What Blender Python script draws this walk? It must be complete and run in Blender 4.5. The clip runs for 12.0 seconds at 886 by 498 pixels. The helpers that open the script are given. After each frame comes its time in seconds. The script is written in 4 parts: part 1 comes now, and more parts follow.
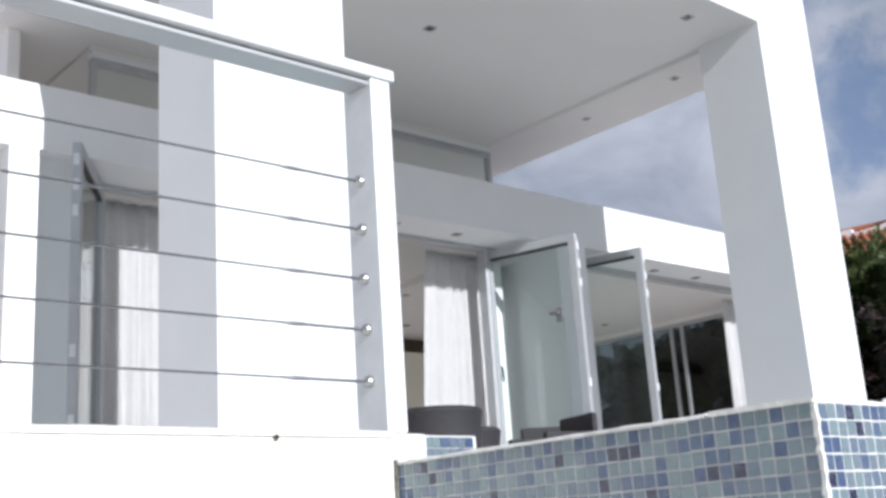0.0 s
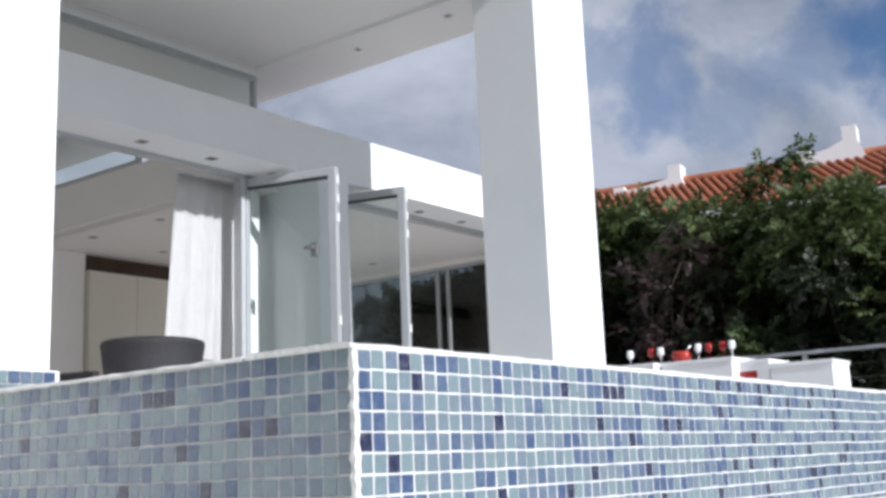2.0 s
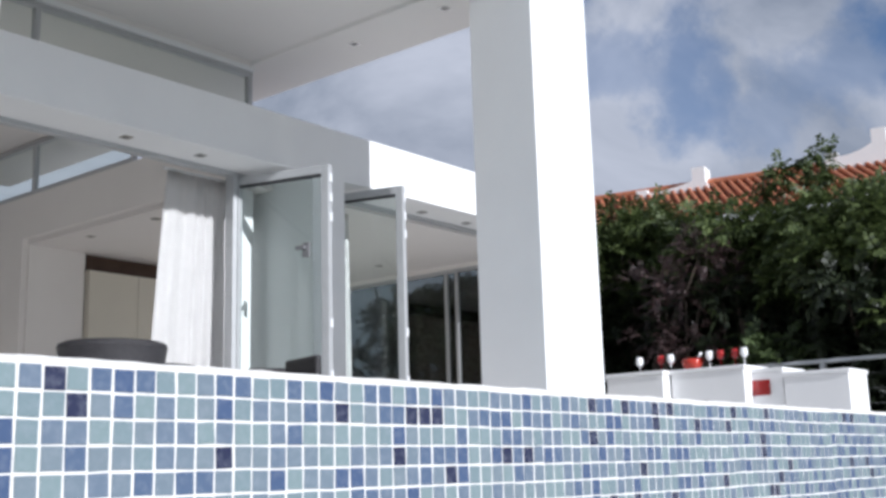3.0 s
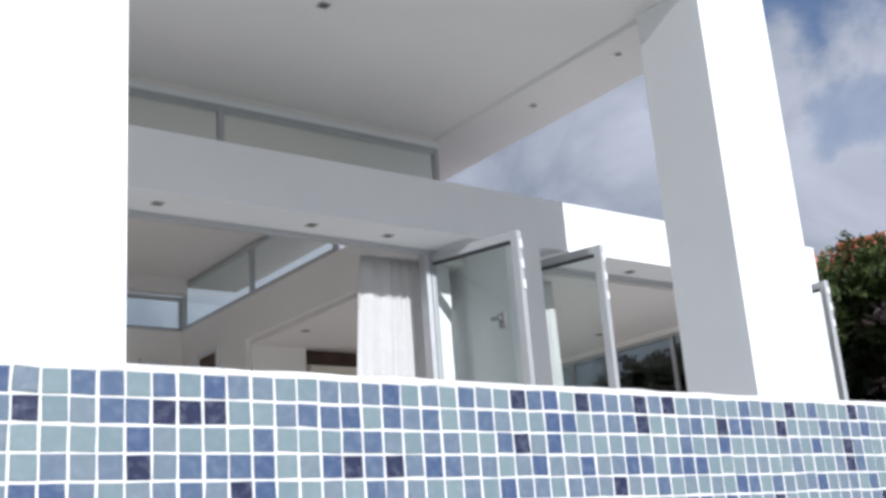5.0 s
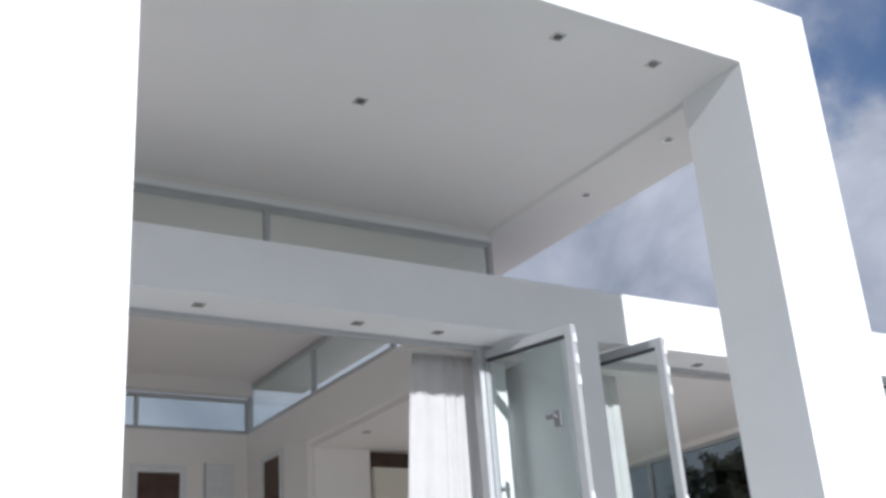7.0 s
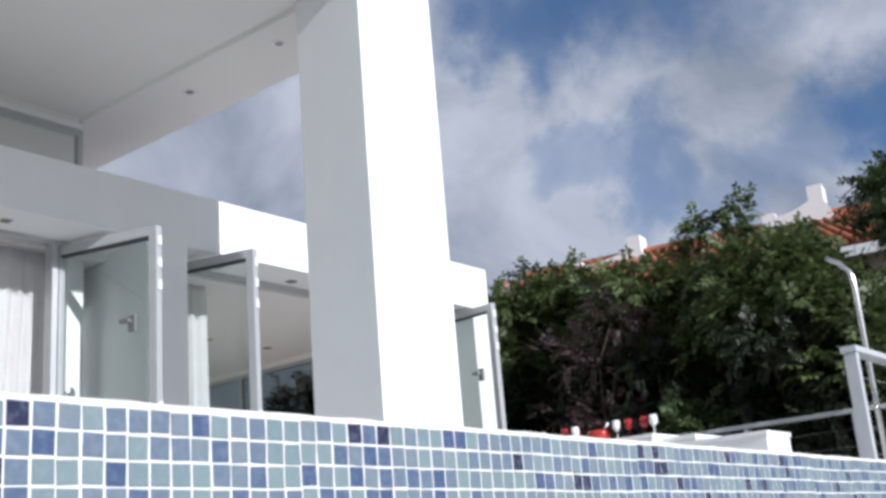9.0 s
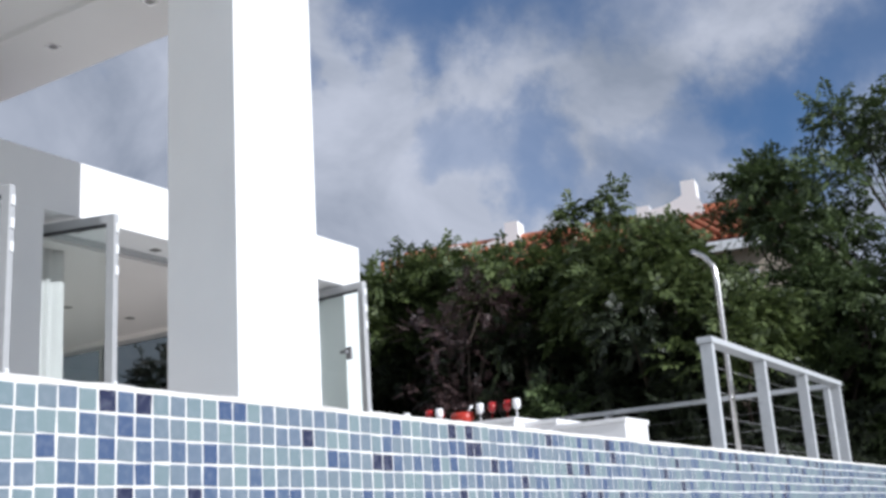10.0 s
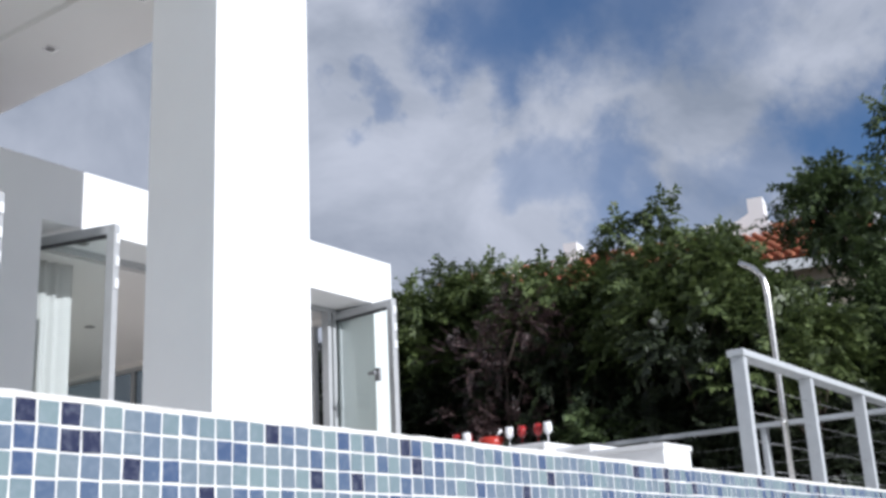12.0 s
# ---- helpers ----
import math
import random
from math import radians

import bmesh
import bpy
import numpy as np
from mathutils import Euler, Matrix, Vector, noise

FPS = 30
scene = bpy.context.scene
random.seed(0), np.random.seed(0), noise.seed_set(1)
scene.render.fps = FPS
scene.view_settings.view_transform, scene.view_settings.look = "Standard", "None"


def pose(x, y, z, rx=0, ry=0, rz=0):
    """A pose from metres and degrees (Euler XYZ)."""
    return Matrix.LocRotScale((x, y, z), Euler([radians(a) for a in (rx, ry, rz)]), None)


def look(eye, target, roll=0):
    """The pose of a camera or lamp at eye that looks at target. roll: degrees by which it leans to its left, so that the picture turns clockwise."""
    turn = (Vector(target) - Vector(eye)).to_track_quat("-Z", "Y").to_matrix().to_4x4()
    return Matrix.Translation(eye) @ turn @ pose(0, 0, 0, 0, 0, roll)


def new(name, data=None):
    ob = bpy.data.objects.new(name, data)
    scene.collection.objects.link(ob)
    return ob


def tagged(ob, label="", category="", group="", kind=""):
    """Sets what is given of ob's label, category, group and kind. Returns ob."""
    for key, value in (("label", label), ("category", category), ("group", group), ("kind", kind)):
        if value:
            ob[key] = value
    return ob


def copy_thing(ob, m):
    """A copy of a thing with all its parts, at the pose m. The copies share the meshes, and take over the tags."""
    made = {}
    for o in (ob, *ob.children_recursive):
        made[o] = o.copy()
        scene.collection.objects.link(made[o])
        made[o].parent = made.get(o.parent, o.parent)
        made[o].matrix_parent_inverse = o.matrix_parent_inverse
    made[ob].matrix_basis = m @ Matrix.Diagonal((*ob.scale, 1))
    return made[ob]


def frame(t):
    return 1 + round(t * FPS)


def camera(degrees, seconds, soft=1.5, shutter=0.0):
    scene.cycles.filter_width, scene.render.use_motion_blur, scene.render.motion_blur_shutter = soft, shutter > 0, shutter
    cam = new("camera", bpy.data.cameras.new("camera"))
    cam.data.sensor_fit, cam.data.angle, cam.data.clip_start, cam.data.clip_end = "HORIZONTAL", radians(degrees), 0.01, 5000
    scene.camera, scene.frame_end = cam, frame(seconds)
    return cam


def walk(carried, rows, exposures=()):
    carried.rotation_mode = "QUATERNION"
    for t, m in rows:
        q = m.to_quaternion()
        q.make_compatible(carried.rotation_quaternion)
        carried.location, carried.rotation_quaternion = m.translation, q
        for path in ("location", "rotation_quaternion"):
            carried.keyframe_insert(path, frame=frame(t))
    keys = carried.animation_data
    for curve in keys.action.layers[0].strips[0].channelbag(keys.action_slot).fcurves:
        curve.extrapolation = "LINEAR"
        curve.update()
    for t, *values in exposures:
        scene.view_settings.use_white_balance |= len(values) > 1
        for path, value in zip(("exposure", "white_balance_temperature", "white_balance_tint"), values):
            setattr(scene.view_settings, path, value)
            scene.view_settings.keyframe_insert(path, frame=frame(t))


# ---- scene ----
cam = camera(43.69, 12.0, soft=3.2)
PATH = [
    (0, (0.003, 0.004, 1.505), (1.288, 1.449, 2.018), -3.8),
    (0.5, (0.112, 0.073, 1.509), (1.543, 1.396, 1.959), -3.3),
    (1, (0.224, 0.101, 1.516), (1.76, 1.321, 1.909), -3.0),
    (1.5, (0.311, 0.037, 1.508), (1.893, 1.203, 1.876), -2.5),
    (2, (0.547, -0.026, 1.528), (2.1, 1.175, 1.913), -2.3),
    (2.5, (0.728, -0.084, 1.548), (2.257, 1.144, 1.939), -1.9),
    (2.7, (0.896, -0.071, 1.567), (2.423, 1.159, 1.96), -1.7),
    (4.3, (1.528, -0.078, 1.522), (2.851, 1.359, 1.951), -3.3),
    (4.5, (1.652, 0.004, 1.498), (2.941, 1.462, 1.960), -3.9),
    (5, (1.811, -0.102, 1.467), (2.977, 1.422, 2.031), -4.4),
    (5.5, (1.937, -0.235, 1.462), (2.944, 1.365, 2.114), -3.8),
    (6, (2.144, -0.194, 1.481), (3.069, 1.422, 2.212), -4.2),
    (6.5, (2.251, -0.098, 1.507), (3.186, 1.499, 2.265), -4.2),
    (6.7, (2.265, -0.109, 1.515), (3.22, 1.478, 2.269), -4.3),
    (8.3, (2.712, -0.002, 1.479), (4.052, 1.337, 2.121), -4.4),
    (8.5, (2.783, 0.046, 1.504), (4.179, 1.338, 2.122), -5.1),
    (9, (2.848, -0.022, 1.494), (4.365, 1.154, 2.053), -4.7),
    (9.5, (2.948, -0.007, 1.5), (4.552, 1.068, 2.02), -4.1),
    (10, (3.023, -0.041, 1.493), (4.67, 0.972, 2.004), -3.7),
    (10.5, (3.038, -0.067, 1.475), (4.708, 0.898, 2.003), -3.4),
    (11, (3.371, -0.019, 1.48), (5.047, 0.93, 2.018), -3.0),
    (11.5, (3.718, 0.036, 1.493), (5.359, 1.041, 2.038), -2.8),
    (12, (3.954, -0.07, 1.483), (5.509, 1.051, 2.055), -2.9),
]
walk(cam, [(t, look(eye, target, roll)) for t, eye, target, roll in PATH],
     exposures=((0.0, 0.40, 5880, 11.5), (12.0, 0.40, 5880, 11.5)))

# ---- world, sun ----
SUN_WAY = Vector((0.087, 1.0, -0.4615)).normalized()
world = bpy.data.worlds.new("sky")
scene.world = world
world.use_nodes = True
wt = world.node_tree
wt.nodes.clear()


def node(tree, kind, **settings):
    n = tree.nodes.new(kind)
    for key, value in settings.items():
        setattr(n, key, value)
    return n


sky = node(wt, "ShaderNodeTexSky", sky_type="NISHITA", sun_disc=False, sun_elevation=math.asin(-SUN_WAY.z),
           sun_rotation=math.atan2(-SUN_WAY.x, -SUN_WAY.y), air_density=1.0, dust_density=0.6, ozone_density=2.0)
coord = node(wt, "ShaderNodeTexCoord")
flat = node(wt, "ShaderNodeMapping")
flat.inputs["Scale"].default_value = (1.0, 1.0, 1.25)
flat.inputs["Rotation"].default_value = (0.25, -0.35, 0.9)
flat.inputs["Location"].default_value = (0.35, 0.8, 0.1)
wt.links.new(coord.outputs["Generated"], flat.inputs["Vector"])
puffs = node(wt, "ShaderNodeTexNoise")
puffs.inputs["Scale"].default_value = 5.2
puffs.inputs["Detail"].default_value = 7.0
puffs.inputs["Roughness"].default_value = 0.5
puffs.inputs["Distortion"].default_value = 0.25
wt.links.new(flat.outputs["Vector"], puffs.inputs["Vector"])
cover = node(wt, "ShaderNodeValToRGB")
cover.color_ramp.elements[0].position, cover.color_ramp.elements[0].color = 0.12, (0, 0, 0, 1)
cover.color_ramp.elements[1].position, cover.color_ramp.elements[1].color = 0.30, (1, 1, 1, 1)
wt.links.new(puffs.outputs["Fac"], cover.inputs["Fac"])
tone = node(wt, "ShaderNodeTexNoise")
tone.inputs["Scale"].default_value = 5.5
tone.inputs["Detail"].default_value = 8.0
tone.inputs["Roughness"].default_value = 0.56
tone.inputs["Distortion"].default_value = 0.5
wt.links.new(flat.outputs["Vector"], tone.inputs["Vector"])
cloud = node(wt, "ShaderNodeValToRGB")
cloud.color_ramp.elements[0].position, cloud.color_ramp.elements[0].color = 0.34, (2.55, 2.8, 3.25, 1)
cloud.color_ramp.elements[1].position, cloud.color_ramp.elements[1].color = 0.66, (5.0, 5.1, 5.5, 1)
wt.links.new(tone.outputs["Fac"], cloud.inputs["Fac"])
blend = node(wt, "ShaderNodeMix", data_type="RGBA")
# clear patches of blue between the clouds: direction, half width in degrees, depth
wisp = node(wt, "ShaderNodeTexNoise")
wisp.inputs["Scale"].default_value, wisp.inputs["Detail"].default_value, wisp.inputs["Roughness"].default_value = 13.0, 9.0, 0.58
wt.links.new(coord.outputs["Generated"], wisp.inputs["Vector"])
centre = node(wt, "ShaderNodeVectorMath", operation="SUBTRACT")
centre.inputs[1].default_value = (0.5, 0.5, 0.5)
wt.links.new(wisp.outputs["Color"], centre.inputs[0])
bend = node(wt, "ShaderNodeVectorMath", operation="SCALE")
bend.inputs["Scale"].default_value = 0.17
wt.links.new(centre.outputs["Vector"], bend.inputs[0])
warped = node(wt, "ShaderNodeVectorMath", operation="ADD")
wt.links.new(coord.outputs["Generated"], warped.inputs[0])
wt.links.new(bend.outputs["Vector"], warped.inputs[1])
aim = node(wt, "ShaderNodeVectorMath", operation="NORMALIZE")
wt.links.new(warped.outputs["Vector"], aim.inputs[0])
left = cover.outputs["Color"]
for hx, hy, hz, half, deep_by in ((0.745, 0.458, 0.485, 3.2, 0.8), (0.79, 0.385, 0.485, 3.0, 0.8), (0.832, 0.295, 0.475, 2.6, 0.55), (0.752, 0.488, 0.445, 1.8, 0.5),
                                  (0.811, 0.471, 0.348, 1.5, 0.45), (0.851, 0.405, 0.333, 1.8, 0.7), (0.693, 0.587, 0.419, 0.9, 0.5), (0.91, 0.227, 0.346, 2.1, 0.8),
                                  (0.901, 0.296, 0.318, 1.7, 0.5), (0.919, 0.125, 0.372, 2.6, 0.9), (0.925, 0.2, 0.32, 2.4, 0.8), (0.885, 0.36, 0.295, 1.2, 0.35)):
    dot = node(wt, "ShaderNodeVectorMath", operation="DOT_PRODUCT")
    dot.inputs[1].default_value = Vector((hx, hy, hz)).normalized()
    wt.links.new(aim.outputs["Vector"], dot.inputs[0])
    fall = node(wt, "ShaderNodeMapRange", interpolation_type="SMOOTHSTEP")
    fall.inputs["From Min"].default_value = math.cos(radians(half * 2.0))
    fall.inputs["From Max"].default_value = math.cos(radians(half * 0.1))
    fall.inputs["To Min"].default_value, fall.inputs["To Max"].default_value = 1.0, max(0.0, 1.0 - 0.92 * deep_by)
    wt.links.new(dot.outputs["Value"], fall.inputs["Value"])
    keep = node(wt, "ShaderNodeMath", operation="MULTIPLY")
    wt.links.new(left, keep.inputs[0])
    wt.links.new(fall.outputs["Result"], keep.inputs[1])
    left = keep.outputs["Value"]
wt.links.new(left, blend.inputs["Factor"])
deep = node(wt, "ShaderNodeMix", data_type="RGBA", blend_type="MULTIPLY")
deep.inputs["Factor"].default_value = 1.0
deep.inputs["B"].default_value = (0.43, 0.62, 0.79, 1)
wt.links.new(sky.outputs["Color"], deep.inputs["A"])
wt.links.new(deep.outputs["Result"], blend.inputs["A"])
wt.links.new(cloud.outputs["Color"], blend.inputs["B"])
back = node(wt, "ShaderNodeBackground")
back.inputs["Strength"].default_value = 0.085
wt.links.new(blend.outputs["Result"], back.inputs["Color"])
wt.links.new(back.outputs["Background"], node(wt, "ShaderNodeOutputWorld").inputs["Surface"])

sun_data = bpy.data.lights.new("sun", "SUN")
sun_data.energy, sun_data.angle, sun_data.color = 4.0, radians(0.53), (1.0, 0.965, 0.91)
sun = new("sun", sun_data)
sun.matrix_world = Matrix.Translation((0, -5, 12)) @ SUN_WAY.to_track_quat("-Z", "Y").to_matrix().to_4x4()


# ---- materials ----
def material(name, colour, rough=0.6, metal=0.0, other=None, scale=4.0, bump=0.0, bump_scale=60.0, spread=0.35, spec=0.5):
    """A surface with two scales of variation in colour and a fine relief."""
    m = bpy.data.materials.new(name)
    m.use_nodes = True
    t = m.node_tree
    b = t.nodes["Principled BSDF"]
    b.inputs["Roughness"].default_value, b.inputs["Metallic"].default_value = rough, metal
    b.inputs["Specular IOR Level"].default_value = spec
    other = other or tuple(c * 0.85 for c in colour)
    where = node(t, "ShaderNodeTexCoord")
    n = node(t, "ShaderNodeTexNoise")
    n.inputs["Scale"].default_value, n.inputs["Detail"].default_value, n.inputs["Roughness"].default_value = scale, 8.0, 0.6
    t.links.new(where.outputs["Object"], n.inputs["Vector"])
    r = node(t, "ShaderNodeValToRGB")
    r.color_ramp.elements[0].position, r.color_ramp.elements[0].color = 0.5 - spread / 2, (*other, 1)
    r.color_ramp.elements[1].position, r.color_ramp.elements[1].color = 0.5 + spread / 2, (*colour, 1)
    t.links.new(n.outputs["Fac"], r.inputs["Fac"])
    t.links.new(r.outputs["Color"], b.inputs["Base Color"])
    if bump:
        f = node(t, "ShaderNodeTexNoise")
        f.inputs["Scale"].default_value, f.inputs["Detail"].default_value = bump_scale, 4.0
        t.links.new(where.outputs["Object"], f.inputs["Vector"])
        u = node(t, "ShaderNodeBump")
        u.inputs["Strength"].default_value, u.inputs["Distance"].default_value = bump, 0.01
        t.links.new(f.outputs["Fac"], u.inputs["Height"])
        t.links.new(u.outputs["Normal"], b.inputs["Normal"])
    return m


def glass_material(name, colour, rough=0.0, mirror=0.05):
    m = bpy.data.materials.new(name)
    m.use_nodes = True
    t = m.node_tree
    t.nodes.remove(t.nodes["Principled BSDF"])
    clear = node(t, "ShaderNodeBsdfTransparent")
    clear.inputs["Color"].default_value = (*colour, 1)
    shine = node(t, "ShaderNodeBsdfGlossy")
    shine.inputs["Roughness"].default_value = rough
    facing = node(t, "ShaderNodeLayerWeight")
    facing.inputs["Blend"].default_value = 0.5
    power = node(t, "ShaderNodeMath", operation="POWER")
    power.inputs[1].default_value = 4.0
    t.links.new(facing.outputs["Facing"], power.inputs[0])
    edge = node(t, "ShaderNodeMath", operation="MULTIPLY_ADD")
    edge.inputs[1].default_value, edge.inputs[2].default_value = 0.9, mirror
    t.links.new(power.outputs["Value"], edge.inputs[0])
    mix = node(t, "ShaderNodeMixShader")
    t.links.new(edge.outputs["Value"], mix.inputs["Fac"])
    t.links.new(clear.outputs["BSDF"], mix.inputs[1])
    t.links.new(shine.outputs["BSDF"], mix.inputs[2])
    t.links.new(mix.outputs["Shader"], t.nodes["Material Output"].inputs["Surface"])
    return m


def tile_material(name, per_island):
    """Glazed glass mosaic in four blues, one picked for each tile."""
    m = bpy.data.materials.new(name)
    m.use_nodes = True
    t = m.node_tree
    b = t.nodes["Principled BSDF"]
    b.inputs["Roughness"].default_value, b.inputs["IOR"].default_value = 0.22, 1.58
    pick = node(t, "ShaderNodeNewGeometry") if per_island else node(t, "ShaderNodeObjectInfo")
    ramp = node(t, "ShaderNodeValToRGB")
    ramp.color_ramp.interpolation = "CONSTANT"
    shades = ((0.0, (0.150, 0.202, 0.224)), (0.16, (0.166, 0.222, 0.236)), (0.31, (0.146, 0.184, 0.216)), (0.45, (0.134, 0.172, 0.212)), (0.58, (0.114, 0.150, 0.204)),
              (0.72, (0.072, 0.106, 0.176)), (0.84, (0.050, 0.080, 0.158)), (0.93, (0.018, 0.022, 0.056)))
    for i, (at, colour) in enumerate(shades):
        e = ramp.color_ramp.elements[i] if i < 2 else ramp.color_ramp.elements.new(at)
        e.position, e.color = at, (*colour, 1)
    t.links.new(pick.outputs["Random Per Island" if per_island else "Random"], ramp.inputs["Fac"])
    where = node(t, "ShaderNodeNewGeometry")
    haze = node(t, "ShaderNodeTexNoise")
    haze.inputs["Scale"].default_value, haze.inputs["Detail"].default_value = 85.0, 4.0
    t.links.new(where.outputs["Position"], haze.inputs["Vector"])
    film = node(t, "ShaderNodeValToRGB")
    film.color_ramp.elements[0].position, film.color_ramp.elements[0].color = 0.45, (0, 0, 0, 1)
    film.color_ramp.elements[1].position, film.color_ramp.elements[1].color = 0.8, (0.24, 0.24, 0.24, 1)
    t.links.new(haze.outputs["Fac"], film.inputs["Fac"])
    mix = node(t, "ShaderNodeMix", data_type="RGBA")
    mix.inputs["B"].default_value = (0.31, 0.34, 0.39, 1)
    t.links.new(film.outputs["Color"], mix.inputs["Factor"])
    t.links.new(ramp.outputs["Color"], mix.inputs["A"])
    t.links.new(mix.outputs["Result"], b.inputs["Base Color"])
    u = node(t, "ShaderNodeBump")
    u.inputs["Strength"].default_value, u.inputs["Distance"].default_value = 0.25, 0.004
    t.links.new(haze.outputs["Fac"], u.inputs["Height"])
    t.links.new(u.outputs["Normal"], b.inputs["Normal"])
    return m


def leaf_material(name, dark, light):
    m = bpy.data.materials.new(name)
    m.use_nodes = True
    t = m.node_tree
    b = t.nodes["Principled BSDF"]
    b.inputs["Roughness"].default_value = 0.5
    pick = node(t, "ShaderNodeNewGeometry")
    ramp = node(t, "ShaderNodeValToRGB")
    ramp.color_ramp.elements[0].color, ramp.color_ramp.elements[1].color = (*dark, 1), (*light, 1)
    t.links.new(pick.outputs["Random Per Island"], ramp.inputs["Fac"])
    t.links.new(ramp.outputs["Color"], b.inputs["Base Color"])
    thin = node(t, "ShaderNodeBsdfTranslucent")
    t.links.new(ramp.outputs["Color"], thin.inputs["Color"])
    mix = node(t, "ShaderNodeMixShader")
    mix.inputs["Fac"].default_value = 0.25
    t.links.new(b.outputs["BSDF"], mix.inputs[1])
    t.links.new(thin.outputs["BSDF"], mix.inputs[2])
    t.links.new(mix.outputs["Shader"], t.nodes["Material Output"].inputs["Surface"])
    return m


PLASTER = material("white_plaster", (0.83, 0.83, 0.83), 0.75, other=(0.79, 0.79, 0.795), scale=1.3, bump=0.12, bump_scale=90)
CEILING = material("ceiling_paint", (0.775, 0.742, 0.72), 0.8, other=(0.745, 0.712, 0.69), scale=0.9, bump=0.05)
INTERIOR = material("interior_paint", (0.88, 0.85, 0.82), 0.8, other=(0.85, 0.82, 0.79), scale=1.1, bump=0.05)
CREAM = material("cream_wall_paint", (0.80, 0.79, 0.74), 0.8, other=(0.72, 0.70, 0.63), scale=3.5, bump=0.25, bump_scale=35, spread=0.55)
COPING = material("white_rough_coping", (0.80, 0.79, 0.76), 0.85, other=(0.60, 0.58, 0.54), scale=16, bump=0.7, bump_scale=70, spread=0.5)
GROUT = material("white_grout", (0.68, 0.68, 0.675), 0.85, other=(0.56, 0.56, 0.55), scale=24, bump=0.4, bump_scale=150)
GROUT_DIRTY = material("weathered_grout", (0.78, 0.77, 0.75), 0.9, other=(0.52, 0.51, 0.49), scale=20, bump=0.5, bump_scale=120, spread=0.5)
OLD_MORTAR = material("old_grey_mortar", (0.22, 0.21, 0.18), 0.95, other=(0.09, 0.085, 0.07), scale=60, bump=0.8, bump_scale=140)
BOUNCE_PAVING = material("pale_bounce_paving", (0.62, 0.60, 0.56), 0.8, other=(0.52, 0.50, 0.46), scale=3, bump=0.2)
DECK = material("pale_stone_paving", (0.80, 0.78, 0.75), 0.5, other=(0.74, 0.72, 0.69), scale=5, bump=0.2)
EARTH = material("dry_grass_ground", (0.16, 0.15, 0.09), 0.95, other=(0.07, 0.09, 0.035), scale=0.6, bump=0.5, bump_scale=8)
ALU = material("powder_coated_aluminium", (0.50, 0.51, 0.52), 0.38, 0.25, other=(0.46, 0.47, 0.48), scale=8)
RAIL_WHITE = material("white_powder_coat", (0.78, 0.79, 0.80), 0.35, other=(0.70, 0.71, 0.72), scale=12, bump=0.05)
RAIL_GREY = material("pale_grey_powder_coat", (0.50, 0.52, 0.54), 0.4, other=(0.44, 0.46, 0.48), scale=12, bump=0.05)
STEEL = material("brushed_steel", (0.62, 0.61, 0.60), 0.25, 1.0, other=(0.52, 0.51, 0.50), scale=30)
FITTING = material("dull_steel_fitting", (0.27, 0.27, 0.28), 0.5, 0.7, other=(0.27, 0.27, 0.28), scale=40)
DARK_GASKET = material("dark_gasket", (0.05, 0.05, 0.055), 0.6, scale=20)
GLASS = glass_material("clear_glass", (0.93, 0.965, 0.955))
DARK_GLASS = glass_material("tinted_glass", (0.45, 0.48, 0.48))
WATER = glass_material("pool_water", (0.78, 0.92, 0.94), 0.02)
CURTAIN = material("white_curtain_cloth", (0.88, 0.87, 0.865), 0.9, other=(0.83, 0.82, 0.815), scale=5, bump=0.15, bump_scale=200)
RATTAN = material("dark_woven_rattan", (0.035, 0.032, 0.035), 0.55, other=(0.015, 0.014, 0.016), scale=60, bump=0.8, bump_scale=120)
WOOD_DARK = material("dark_brown_wood", (0.10, 0.055, 0.035), 0.5, other=(0.06, 0.03, 0.02), scale=6)
CABINET = material("cream_lacquer", (0.72, 0.68, 0.58), 0.35, other=(0.69, 0.65, 0.56), scale=2)
RED_GLASS = material("red_glass", (0.34, 0.02, 0.02), 0.12, other=(0.26, 0.015, 0.015), scale=12)
WHITE_GLASS = material("white_ceramic", (0.82, 0.82, 0.82), 0.12, other=(0.78, 0.78, 0.78), scale=10)
ORANGE = material("red_orange_enamel", (0.42, 0.035, 0.02), 0.18, other=(0.34, 0.03, 0.018), scale=9)
TERRACOTTA = material("terracotta_tile", (0.46, 0.16, 0.075), 0.8, other=(0.30, 0.10, 0.05), scale=3.5, bump=0.3, bump_scale=20)
HOUSE_WALL = material("beige_render", (0.42, 0.37, 0.30), 0.85, other=(0.36, 0.31, 0.25), scale=1.4, bump=0.2)
BARK = material("grey_brown_bark", (0.10, 0.075, 0.055), 0.9, other=(0.045, 0.035, 0.028), scale=9, bump=0.8, bump_scale=30)
# shade on the foliage is painted as darker leaves, sun on the tops as lighter
LEAF_SHADED = leaf_material("green_leaves", (0.013, 0.019, 0.011), (0.037, 0.050, 0.022))
LEAF_SUNLIT = leaf_material("sunlit_green_leaves", (0.036, 0.056, 0.018), (0.130, 0.170, 0.055))
LEAF_B = leaf_material("bright_green_leaves", (0.035, 0.055, 0.022), (0.115, 0.16, 0.06))
LEAF_DEAD = leaf_material("dry_vine_leaves", (0.026, 0.017, 0.018), (0.095, 0.056, 0.054))
TILE_ONE = tile_material("glass_mosaic", False)
TILE_ALL = tile_material("glass_mosaic_field", True)
LAMP_METAL = material("dark_lamp_reflector", (0.16, 0.15, 0.14), 0.35, 0.6, scale=20)


